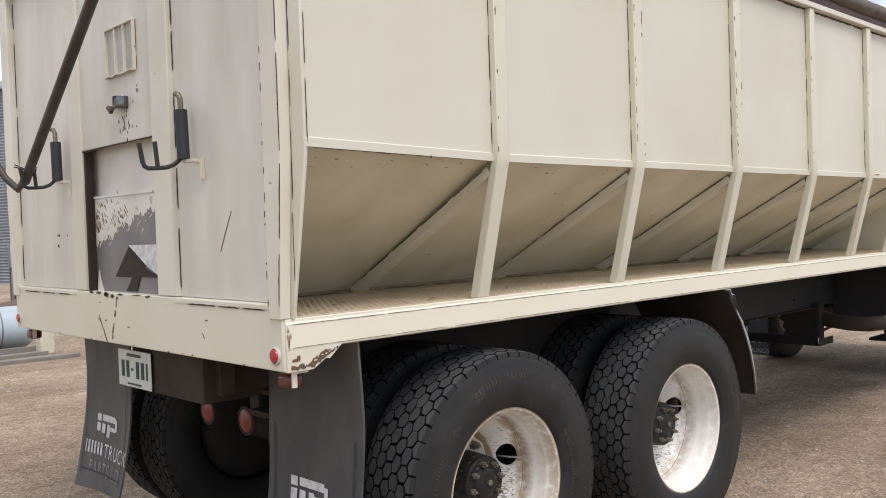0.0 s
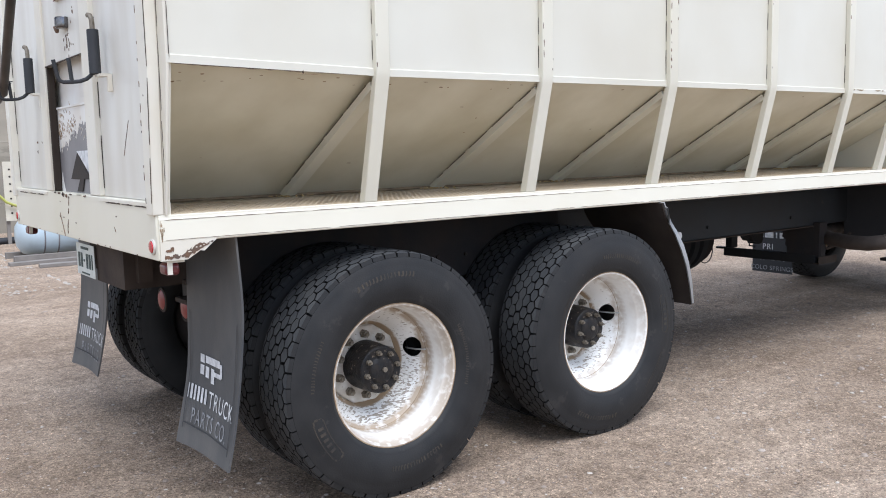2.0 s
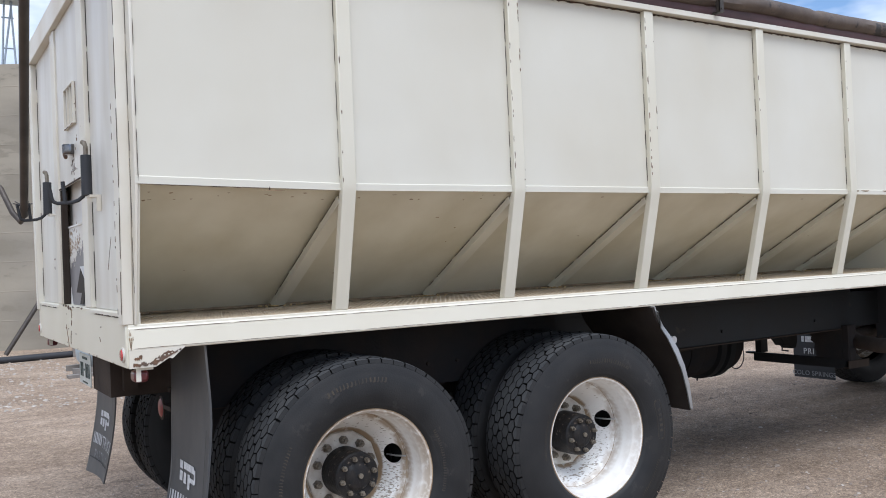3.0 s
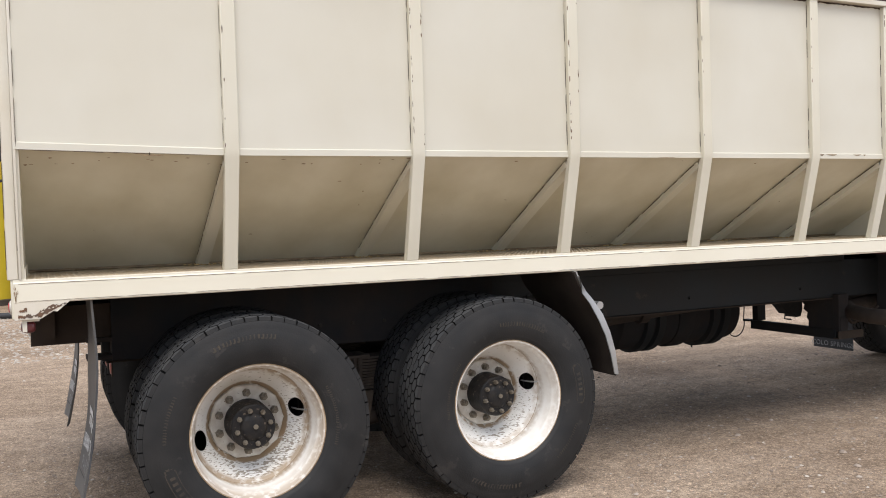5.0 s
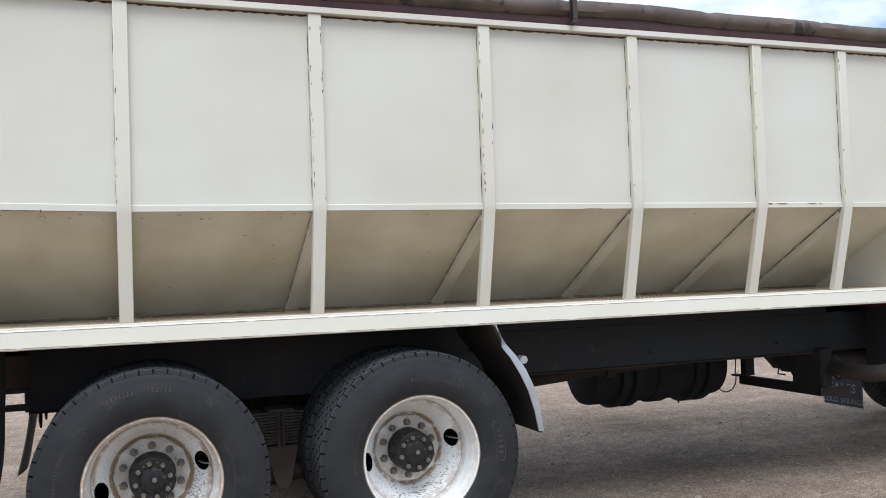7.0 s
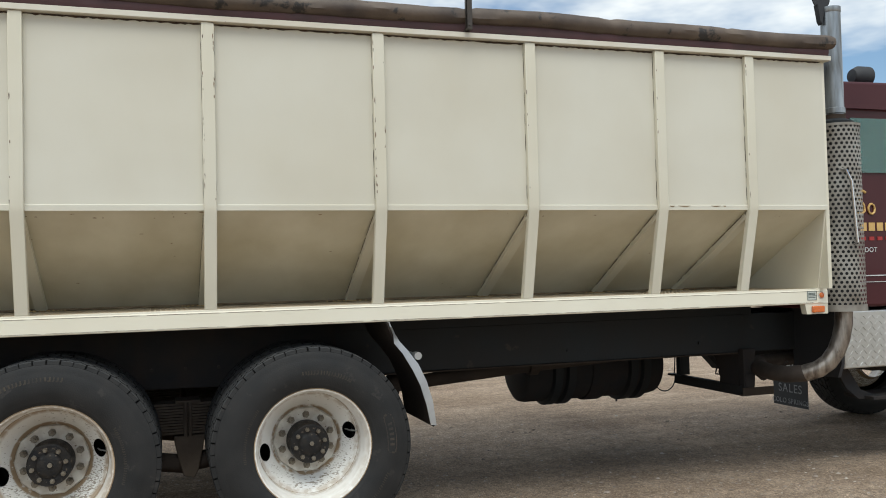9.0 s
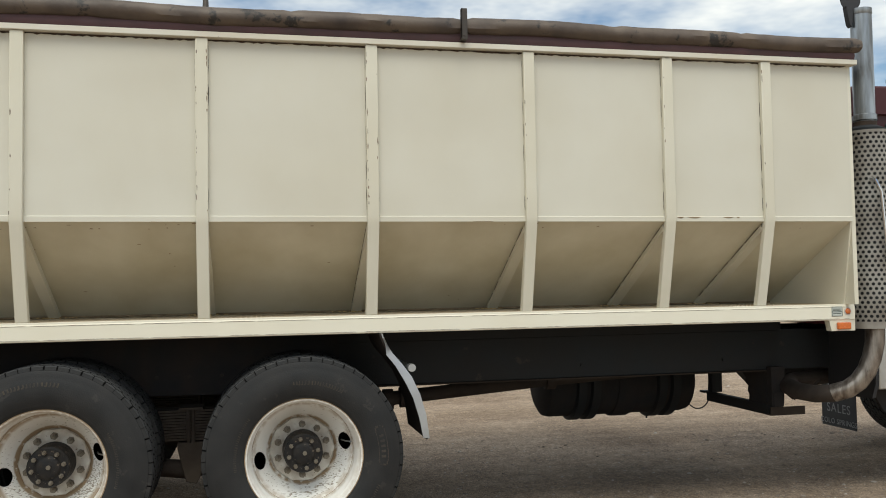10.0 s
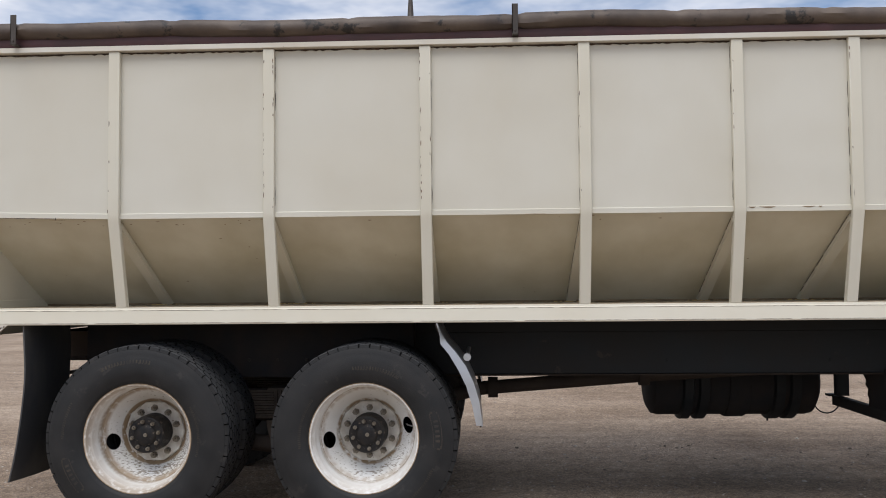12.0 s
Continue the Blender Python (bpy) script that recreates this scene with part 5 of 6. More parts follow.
    # moulded bead round the flap
    for ya, yb, za, zb in ((y0 + 0.040, y0 + 0.046, low + 0.06, 0.80), (y1 - 0.046, y1 - 0.040, low + 0.06, 0.80), (y0 + 0.046, y1 - 0.046, low + 0.085, low + 0.091)):
        sheet(ya, yb, za, zb, M["black"], "moulded_bead")
    return ob


mudflap(0.02, 0.60, 1.155, 0.33, M["grey_print"])
mudflap(1.86, 2.42, 1.155, 2.13, M["grey_print"], 0.235)

# quarter fenders ahead of the drive wheels
FENDER_LINE = [(2.785, 1.155), (2.793, 1.130), (2.812, 1.085), (2.838, 1.042), (2.887, 0.987), (2.947, 0.905), (2.992, 0.808), (3.025, 0.695), (3.043, 0.560)]
FENDER_EDGE = [(2.788, 1.126), (2.801, 1.080), (2.804, 1.034), (2.852, 0.975), (2.908, 0.880), (2.951, 0.790), (2.985, 0.675), (3.006, 0.566)]
for s in (0, 1):
    def across(y):
        """The same distance in from either flank of the truck."""
        return y if not s else WIDE - y
    bm = bm_new()
    prism(bm, FENDER_LINE + [(x - 0.006, z - 0.004) for x, z in FENDER_LINE[::-1]], "y", *sorted((across(-0.03), across(0.60))))
    fen = part("fender", bm, M["alloy"], truck, "dull aluminium quarter fender")
    # added dark sheet, so the fender's inner face is darker than its skin
    bm = bm_new()
    prism(bm, [(x - 0.0065, z - 0.0045) for x, z in FENDER_LINE] + [(x - 0.014, z - 0.009) for x, z in FENDER_LINE[::-1]], "y", *sorted((across(-0.022), across(0.594))))
    part("fender_under_sheet", bm, M["grime"], fen, "dark brown sheet on the fender underside")
    # rolled edge: a narrow strip leaning in from the sheet
    bm = bm_new()
    rows = []
    for (xo, zo), (xi, zi) in zip(FENDER_LINE[1:], FENDER_EDGE):
        rows.append([bm.verts.new(p) for p in ((xo + 0.002, across(-0.032), zo + 0.001), (xi, across(-0.050), zi), (xi, across(-0.042), zi), (xo + 0.002, across(-0.024), zo + 0.001))])
    for p, q in zip(rows, rows[1:]):
        for k in range(4):
            bm.faces.new((p[k], p[(k + 1) % 4], q[(k + 1) % 4], q[k]))
    bm.faces.new(rows[0])
    bm.faces.new(rows[-1][::-1])
    bmesh.ops.recalc_face_normals(bm, faces=bm.faces[:])
    part("fender_lip", bm, M["alloy"], fen, "rolled aluminium fender edge")
    bm = bm_new()
    tube(bm, [(2.957, across(0.004), 0.953), (2.957, across(0.06), 0.953)], 0.022, 16)
    tube(bm, [(2.957, across(0.03), 0.953), (2.957, across(0.80), 0.953)], 0.013, 10)
    part("fender_arm", bm, M["alloy"], fen)

# ---------------------------------------------------------------- wheels
R = 0.545
HALF_TYRE = [(0.312, 0.095), (0.328, 0.117), (0.340, 0.1265), (0.346, 0.1275), (0.352, 0.1295), (0.372, 0.136), (0.398, 0.140), (0.425, 0.1405), (0.448, 0.138),
             (0.470, 0.1345), (0.476, 0.1325), (0.492, 0.1295), (0.512, 0.1255), (0.520, 0.1225)]
CROWN = [(0.520, 0.1225), (0.525, 0.1125), (0.527, 0.105), (0.527, 0.096), (0.527, 0.07), (0.527, 0.0)]


def tyre_meshes():
    bm = bm_new()
    for s in (-1, 1):
        lathe(bm, [(r_, s * h) for r_, h in HALF_TYRE], (0, 0, 0), "y", 96)
    ob = part("tyre", bm, M["rubber"])
    me = ob.data
    bpy.data.objects.remove(ob)
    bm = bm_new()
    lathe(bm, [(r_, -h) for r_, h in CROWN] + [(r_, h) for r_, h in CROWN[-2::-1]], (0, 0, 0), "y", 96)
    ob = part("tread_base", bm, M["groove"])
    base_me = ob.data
    bpy.data.objects.remove(ob)
    # honeycomb tread blocks, the outer columns running over the shoulder as short lugs
    verts, faces = [], []
    pitch, count = 0.0392, 54
    step = 2 * math.pi / count
    rng_ = random.Random(17)

    def crown(y):
        y = abs(y)
        return 0 if y < 0.075 else (y - 0.075) ** 2 * 3.5

    for c in range(-2, 3):
        for k in range(count):
            a0 = step * (k + (0.5 if c % 2 else 0.0)) + rng_.uniform(-0.04, 0.04) * step
            b = len(verts)
            wob = [(0, 0)] * 6
            for low, size in ((1, 0.89), (0, 0.84)):
                for q in range(6):
                    t = math.pi / 3 * q
                    yy, da = c * pitch + pitch / 1.5 * math.cos(t) * size, step / math.sqrt(3) * math.sin(t) * (size + 0.055)
                    if low:
                        wob[q] = (rng_.uniform(-0.0026, 0.0026), rng_.uniform(-0.06, 0.06) * step)
                    yy, da = yy + wob[q][0], da + wob[q][1]
                    r0 = (0.520 if low else 0.5455) - crown(yy)
                    verts.append((r0 * math.cos(a0 + da), yy, r0 * math.sin(a0 + da)))
            faces.append(tuple(b + 6 + q for q in range(6)))
            faces += [(b + q, b + (q + 1) % 6, b + 6 + (q + 1) % 6, b + 6 + q) for q in range(6)]
    for way in (-1, 1):
        for k in range(count):
            a0 = step * (k + 0.5) + rng_.uniform(-0.04, 0.04) * step
            b = len(verts)
            wide = step * 0.455
            outline = [(3 * pitch - pitch / 1.5 * 0.84, 0.0), (3 * pitch - pitch / 3 * 0.84, wide * 0.95), (0.1135, wide), (0.1190, wide * 0.98), (0.1225, wide * 0.98),
                       (0.1225, -wide * 0.98), (0.1190, -wide * 0.98), (0.1135, -wide), (3 * pitch - pitch / 3 * 0.84, -wide * 0.95)]
            drop = (0.5455, 0.5455, 0.5445, 0.5390, 0.5215, 0.5215, 0.5390, 0.5445, 0.5455)
            for low in (1, 0):
                for (yy, da), r0 in zip(outline, drop):
                    if r0 > 0.54:
                        r0 -= crown(yy)
                    r0 -= 0.017 * low
                    yy -= 0.006 * low if r0 < 0.53 else 0
                    verts.append((r0 * math.cos(a0 + da), way * yy, r0 * math.sin(a0 + da)))
            up = b + 9
            faces += [(up, up + 1, up + 8), (up + 1, up + 2, up + 7, up + 8), (up + 2, up + 3, up + 6, up + 7), (up + 3, up + 4, up + 5, up + 6)]
            faces += [(b + q, b + (q + 1) % 9, up + (q + 1) % 9, up + q) for q in range(9)]
    tm = bpy.data.meshes.new("tread")
    tm.from_pydata(verts, [], faces)
    tmp = bmesh.new()
    tmp.from_mesh(tm)
    bmesh.ops.recalc_face_normals(tmp, faces=tmp.faces)
    tmp.to_mesh(tm)
    tmp.free()
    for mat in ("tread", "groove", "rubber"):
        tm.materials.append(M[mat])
    # tops take tread rubber, block sides the shade-darkened groove rubber
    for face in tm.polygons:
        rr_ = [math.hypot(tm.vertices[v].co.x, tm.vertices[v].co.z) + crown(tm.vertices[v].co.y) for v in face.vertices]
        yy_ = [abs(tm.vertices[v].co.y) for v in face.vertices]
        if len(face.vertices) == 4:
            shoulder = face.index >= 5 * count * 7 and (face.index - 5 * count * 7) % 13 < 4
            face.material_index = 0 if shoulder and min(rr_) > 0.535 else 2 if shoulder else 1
    return me, tm, base_me


def sidewall(r_):
    """How far the side of the tyre stands out at a radius."""
    for (ra, ha), (rb, hb) in zip(HALF_TYRE, HALF_TYRE[1:]):
        if ra <= r_ <= rb:
            return ha + (hb - ha) * (r_ - ra) / (rb - ra)
    return 0.115


def moulded_marks():
    """Raised marks on the sidewall: an oval badge and rows of bars where small lettering stands."""
    bm = bm_new()

    def bar(r0, r1, a0, a1, deep=0.0012):
        ring = []
        for rr_, aa in ((r0, a0), (r1, a0), (r1, a1), (r0, a1)):
            h = -(sidewall(rr_) + deep)
            ring.append(bm.verts.new((rr_ * math.cos(aa), h, rr_ * math.sin(aa))))
        low = [bm.verts.new((v.co.x, v.co.y + 0.003, v.co.z)) for v in ring]
        bm.faces.new(ring)
        for q in range(4):
            bm.faces.new((ring[q], ring[(q + 1) % 4], low[(q + 1) % 4], low[q]))

    rng_ = random.Random(31)
    for r0, r1, a0, a1, wide in ((0.398, 0.420, 1.25, 1.95, 0.028), (0.440, 0.462, 4.35, 5.0, 0.034), (0.366, 0.380, 2.7, 3.5, 0.022), (0.425, 0.440, 5.6, 6.1, 0.020)):
        a = a0
        while a < a1:
            w = wide * rng_.uniform(0.6, 1.1)
            lean = rng_.uniform(0.1, 0.5)
            bar(r0 + (r1 - r0) * lean * 0.4, r1, a, a + w * 0.55)
            if rng_.random() < 0.7:
                bar(r0, r0 + (r1 - r0) * 0.3, a + w * 0.3, a + w)
            a += w + 0.014
    # oval badge: two long arcs closed by rounded ends
    for k in range(12):
        a = 0.12 + 0.034 * k
        bar(0.452, 0.456, a, a + 0.03)
        bar(0.404, 0.408, a, a + 0.03)
    for a, way in ((0.12, -1), (0.528, 1)):
        for k in range(4):
            f0, f1 = math.pi * k / 4, math.pi * (k + 1) / 4 - 0.1
            bar(0.430 - 0.024 * math.cos(f0), 0.430 - 0.024 * math.cos(f1), a + way * 0.05 * math.sin(f0), a + way * (0.05 * math.sin(f1)) + 0.010)
    for k in range(5):
        bar(0.418, 0.442, 0.17 + 0.066 * k, 0.20 + 0.066 * k)
    ob = part("moulded_lettering", bm, M["mould"], smooth=False)
    me = ob.data
    bpy.data.objects.remove(ob)
    return me


TYRE_ME, TREAD_ME, BASE_ME = tyre_meshes()
MARK_ME = moulded_marks()
for mesh in (TYRE_ME, TREAD_ME, BASE_ME, MARK_ME):
    for v in mesh.vertices:
        v.co.y *= 1.08
        out = math.hypot(v.co.x, v.co.z)
        grow = 1 + 0.030 * max(out - 0.35, 0) / out
        v.co.x, v.co.z = v.co.x * grow, v.co.z * grow


def add_tyre(rim, y, turn, marks):
    """A tyre on a rim; returns nothing, the pieces hang under the rim."""
    where = pose(0, y, 0, 0, turn, 0)
    shared("tyre", TYRE_ME, rim, where)["label"] = "black truck tyre with honeycomb tread"
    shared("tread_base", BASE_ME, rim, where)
    shared("tread", TREAD_ME, rim, where)["kind"] = "stuff"
    if marks:
        shared("moulded_lettering", MARK_ME, rim, pose(0, y, 0, 0, marks, 0))["kind"] = "stuff"



def rim_mesh(lean=11.0):
    """The dished outer wheel: barrel, flange and a disc with two hand holes. y = 0 is the flange's outer edge."""
    bm = bm_new()
    lathe(bm, [(0.314, 0.012), (0.321, 0.004), (0.322, 0.0), (0.318, -0.003), (0.311, 0.0), (0.307, 0.010), (0.305, 0.034), (0.2965, 0.047), (0.295, 0.058),
               (0.2945, 0.088), (0.289, 0.102), (0.288, 0.118), (0.2870, 0.160), (0.2855, 0.170), (0.282, 0.175)], (0, 0, 0), "y", 72)
    loops = []

    def dish(x, z):
        return 0.175 + (0.282 - math.hypot(x, z)) * 1.20

    tilt = radians(lean)
    rims = [[(rad * math.cos(2 * math.pi * k / seg), rad * math.sin(2 * math.pi * k / seg)) for k in range(seg)] for rad, seg in ((0.282, 72), (0.180, 48))]
    for turn in (tilt, tilt + math.pi):
        hole = []
        for k in range(28):
            a = 2 * math.pi * k / 28
            u, w = 0.2455 + 0.0335 * math.cos(a), 0.051 * math.sin(a)
            hole.append((u * math.cos(turn) - w * math.sin(turn), u * math.sin(turn) + w * math.cos(turn)))
        rims.append(hole)
    for which, outline in enumerate(rims):
        ring = [bm.verts.new((x, dish(x, z), z)) for x, z in outline]
        count = len(ring)
        loops += [bm.edges.new((ring[k], ring[(k + 1) % count])) for k in range(count)]
        if which:
            back = [bm.verts.new((x * 0.985, dish(x, z) + 0.014, z * 0.985)) for x, z in outline]
            for k in range(count):
                bm.faces.new((ring[k], ring[(k + 1) % count], back[(k + 1) % count], back[k]))
    bmesh.ops.triangle_fill(bm, edges=loops, use_beauty=True)
    return bm


def wheel_unit(x, y_out, flip):
    """A dual pair: the outer wheel and tyre, hub and nuts, and the inner tyre."""
    turn = pose(x, y_out, 0.486, 0, 0, 180 if flip else 0)
    rim = part("wheel", rim_mesh(13.0 if x < 2 else 10.5), M["wheel"] if x < 2 else M["wheel_clean"])
    rim.parent, rim.matrix_parent_inverse, rim.matrix_basis = truck, truck.matrix_basis.inverted(), turn
    rim["label"] = "white dished steel dual wheel with rust specks"

    def sub(name, bm, mat, label=""):
        ob = part(name, bm, mat)
        ob.parent = rim
        if label:
            ob["label"] = label
        return ob

    add_tyre(rim, 0.118, x * 57, 170 if x < 2 else 12)
    add_tyre(rim, 0.118 + 0.372, x * 57 + 3, 0)
    bm = bm_new()
    lathe(bm, [(0.180, 0.306), (0.189, 0.302), (0.188, 0.284), (0.182, 0.278), (0.106, 0.278)], (0, 0, 0), "y", 10)
    sub("clamp_plate", bm, M["ring"], "dirty off-white wheel clamp plate")
    bm = bm_new()
    lathe(bm, [(0.114, 0.30), (0.113, 0.22), (0.110, 0.150), (0.108, 0.134), (0.101, 0.128), (0.066, 0.127), (0.060, 0.119), (0.046, 0.114), (0.020, 0.112), (0.001, 0.111)], (0, 0, 0), "y", 40)
    sub("hub", bm, M["hub"], "greasy black hub with axle studs")
    for k in range(8):
        a = k * 0.785 + 0.2
        c, s_ = 0.082 * math.cos(a), 0.082 * math.sin(a)
        bm = bm_new()
        tube(bm, [(c, 0.130, s_), (c, 0.112, s_)], 0.0125, 6)
        tube(bm, [(c, 0.114, s_), (c, 0.098, s_)], 0.0065, 8)
        sub("axle_stud", bm, M["nut"])
    bm = bm_new()
    tube(bm, [(0.006, 0.115, 0.004), (0.006, 0.102, 0.004)], 0.012, 8)
    sub("axle_plug", bm, M["nut"])
    bm = bm_new()
    tube(bm, [(0, 0, 0), (0, -0.012, 0)], 0.021, 6)
    tube(bm, [(0, -0.012, 0), (0, -0.03, 0)], 0.017, 6)
    tube(bm, [(0, -0.03, 0), (0, -0.042, 0)], 0.009, 8)
    first = sub("lug_nut", bm, M["nut"])
    for k in range(10):
        a = k * 0.6283 + 0.31
        where = pose(0.144 * math.cos(a), 0.278, 0.144 * math.sin(a))
        if k:
            shared("lug_nut", first.data, rim, where)
        else:
            first.matrix_basis = where
    for rad, h, w in ((0.3210, 0.0, 0.0026), (0.2838, 0.1735, 0.0014)):
        bm = bm_new()
        lathe(bm, [(rad - w, h - w), (rad + w, h - w), (rad + w, h + w), (rad - w, h + w)], (0, 0, 0), "y", 72, closed=True)
        sub("rust_line", bm, M["rust_line"])
    bm = bm_new()
    tube(bm, [(0.226, 0.265, 0.045), (0.242, 0.205, 0.045), (0.274, 0.165, 0.045)], 0.0045, 6)
    sub("valve_stem", bm, M["alloy"])
    bm = bm_new()
    lathe(bm, [(0.280, 0.335), (0.295, 0.345), (0.30, 0.56), (0.26, 0.60), (0.16, 0.62), (0.001, 0.62)], (0, 0, 0), "y", 32)
    sub("brake_drum", bm, M["oily"])
    return rim


for x in (1.011, 2.351):
    wheel_unit(x, -0.005, False)
    wheel_unit(x, WIDE + 0.005, True)
    bm = bm_new()
    tube(bm, [(x, 0.55, 0.495), (x, 1.95, 0.495)], 0.075, 14)
    lathe(bm, [(0.001, -0.20), (0.14, -0.17), (0.21, -0.06), (0.21, 0.06), (0.14, 0.17), (0.001, 0.20)], (x, 1.25, 0.50), "x", 24)
    part("drive_axle", bm, M["grime"], truck)
# front steering wheels
for y, flip in ((0.14, False), (2.36, True)):
    st = part("wheel", rim_mesh(), M["wheel"])
    st.parent, st.matrix_parent_inverse = truck, truck.matrix_basis.inverted()
    st.matrix_basis = pose(8.16, y, 0.495, 0, 0, 180 if flip else 0)
    st["label"] = "white steel front wheel"
    add_tyre(st, 0.118, 0, 0)
bm = bm_new()
box(bm, 8.08, 8.24, 0.3, 2.2, 0.40, 0.52)
part("front_axle", bm, M["grime"], truck)
# front far mudflap with lettering
bm = bm_new()
box(bm, 7.30, 7.309, 1.975, 2.45, 0.072, 0.80)
ff = part("mudflap", bm, M["black"], truck, "dark front mudflap with faded lettering")
lettering("letter", "SALES", 0.115, M["grey_print"], ff, pose(7.297, 2.205, 0.205, 90, 0, -90))
lettering("letter", "COLO SPRINGS", 0.068, M["grey_print"], ff, pose(7.297, 2.212, 0.098, 90, 0, -90))
lettering("letter", "PRI", 0.085, M["white"], ff, pose(7.297, 2.262, 0.322, 90, 0, -90))
for k, w in enumerate((0.030, 0.05, 0.045, 0.014, 0.014, 0.045)):
    bm = bm_new()
    box(bm, 7.296, 7.2995, 2.345 - 0.044 * k - w, 2.345 - 0.044 * k, 0.446, 0.505)
    part("flap_bar", bm, M["white"], ff, smooth=False)

# exhaust stack, muffler guard, elbow
SX, SY = 6.045, 0.12
bm = bm_new()
lathe(bm, [(0.067, 2.42), (0.067, 3.20), (0.063, 3.20), (0.060, 2.9)], (SX, SY, 0), "z", 28)
stack = part("exhaust_outlet", bm, M["zinc"], truck, "galvanised vertical exhaust stack")
bm = bm_new()
lathe(bm, [(0.069, 2.455), (0.075, 2.46), (0.075, 2.495), (0.069, 2.50)], (SX, SY, 0), "z", 28)
part("stack_clamp", bm, M["zinc"], stack)
bm = bm_new()
lathe(bm, [(0.069, 2.40), (0.078, 2.405), (0.072, 2.43), (0.074, 2.45), (0.068, 2.452)], (SX, SY, 0), "z", 28)
part("stack_collar", bm, M["brown_steel"], stack, "rusty brown collar")
bm = bm_new()
lathe(bm, [(0.067, 3.165), (0.070, 3.17), (0.070, 3.205), (0.064, 3.205)], (SX, SY, 0), "z", 28)
part("stack_clamp", bm, M["zinc"], stack)
bm = bm_new()
lathe(bm, [(0.001, -0.006), (0.075, -0.004), (0.075, 0.004), (0.001, 0.006)], (SX - 0.075, SY, 3.27), "y", 24)
prism(bm, [(SX - 0.12, 3.22), (SX - 0.06, 3.22), (SX - 0.085, 3.08), (SX - 0.10, 3.10)], "y", SY - 0.02, SY + 0.02)
part("rain_cap", bm, M["black"], stack, "black rain cap, swung open")
# perforated guard
bm = bm_new()
gr, rows, cols = 0.158, 42, 29
z0, z1 = 1.13, 2.37
cell_h, cell_a = (z1 - z0) / rows, 2 * math.pi / cols
for i in range(rows):
    for j in range(cols):
        a0 = cell_a * (j + (0.5 if i % 2 else 0))
        zc = z0 + cell_h * (i + 0.5)
        out, inn = [], []
        for q in range(8):
            t = math.pi / 4 * q
            ux, uz = math.cos(t), math.sin(t)
            k = 1 / max(abs(ux), abs(uz))
            out.append(bm.verts.new((SX + gr * math.cos(a0 + ux * k * cell_a / 2), SY + gr * math.sin(a0 + ux * k * cell_a / 2), zc + uz * k * cell_h / 2)))
            inn.append(bm.verts.new((SX + gr * math.cos(a0 + ux * cell_a * 0.315), SY + gr * math.sin(a0 + ux * cell_a * 0.315), zc + uz * cell_h * 0.365)))
        for q in range(8):
            bm.faces.new((out[q], out[(q + 1) % 8], inn[(q + 1) % 8], inn[q]))
guard = part("muffler_guard", bm, M["guard"], truck, "perforated metal muffler heat guard", smooth=False)
bm = bm_new()
lathe(bm, [(0.118, 1.12), (0.120, 2.40), (0.08, 2.42)], (SX, SY, 0), "z", 24)
part("muffler", bm, M["chassis"], guard)
bm = bm_new()
lathe(bm, [(0.162, 2.36), (0.163, 2.378), (0.09, 2.388)], (SX, SY, 0), "z", 36)
part("guard_band", bm, M["guard"], guard)
bm = bm_new()
lathe(bm, [(0.09, 1.09), (0.165, 1.095), (0.163, 1.14)], (SX, SY, 0), "z", 36)
part("guard_band", bm, M["guard"], guard)
bm = bm_new()
hx, hy = SX - 0.070, SY - 0.158
tube(bm, [(hx - 0.01, hy + 0.03, 2.06), (hx - 0.01, hy - 0.02, 2.045), (hx + 0.02, hy - 0.03, 1.97), (hx + 0.05, hy - 0.03, 1.56), (hx + 0.05, hy + 0.03, 1.54)], 0.010, 8)
part("grab_handle", bm, M["chrome"], guard)
bm = bm_new()
EX = SX + 0.014
bend = [(EX, SY, 1.12), (EX - 0.006, SY, 1.0), (EX - 0.025, SY + 0.01, 0.90), (EX - 0.055, SY + 0.025, 0.815), (EX - 0.10, SY + 0.05, 0.742), (EX - 0.15, SY + 0.09, 0.692), (EX - 0.21, SY + 0.16, 0.660), (EX - 0.27, SY + 0.27, 0.645)]
tube(bm, bend[:7], 0.060, 18)
part("exhaust_elbow", bm, M["burnt"], truck, "heat-stained exhaust elbow")
bm = bm_new()
tube(bm, [tuple((p + 3 * q) / 4 for p, q in zip(bend[5], bend[6]))] + bend[6:] + [(EX - 0.28, SY + 0.42, 0.645), (EX - 0.25, SY + 0.60, 0.66), (EX - 0.12, SY + 0.76, 0.68), (EX + 0.3, SY + 0.84, 0.70)], 0.0585, 16)
part("exhaust_pipe", bm, M["dim_brown"], truck, "brown exhaust pipe, darkened for lack of sky reflection")

# cab
bm = bm_new()
prism(bm, [(6.02, 1.10), (6.02, 2.60), (6.05, 2.70), (6.14, 2.75), (7.6, 2.77), (7.75, 2.62), (8.0, 1.95), (9.3, 1.85), (9.4, 1.1)], "y", 0.32, 2.18)
cab = part("cab", bm, M["maroon_paint"], truck, "maroon painted truck cab", bevel=0.02)
bm = bm_new()
box(bm, 6.05, 7.6, 0.285, 0.318, 2.545, 2.575)
part("drip_rail", bm, M["maroon_paint"], cab)
bm = bm_new()
box(bm, 6.36, 7.5, 0.308, 0.3195, 2.08, 2.48)
part("side_window", bm, M["glass"], cab, "teal-tinted cab side window")
bm = bm_new()
box(bm, 6.30, 7.55, 0.314, 0.3195, 1.28, 1.284)
box(bm, 6.30, 7.55, 0.314, 0.3195, 1.325, 1.332)
part("pin_stripe", bm, M["white"], cab)
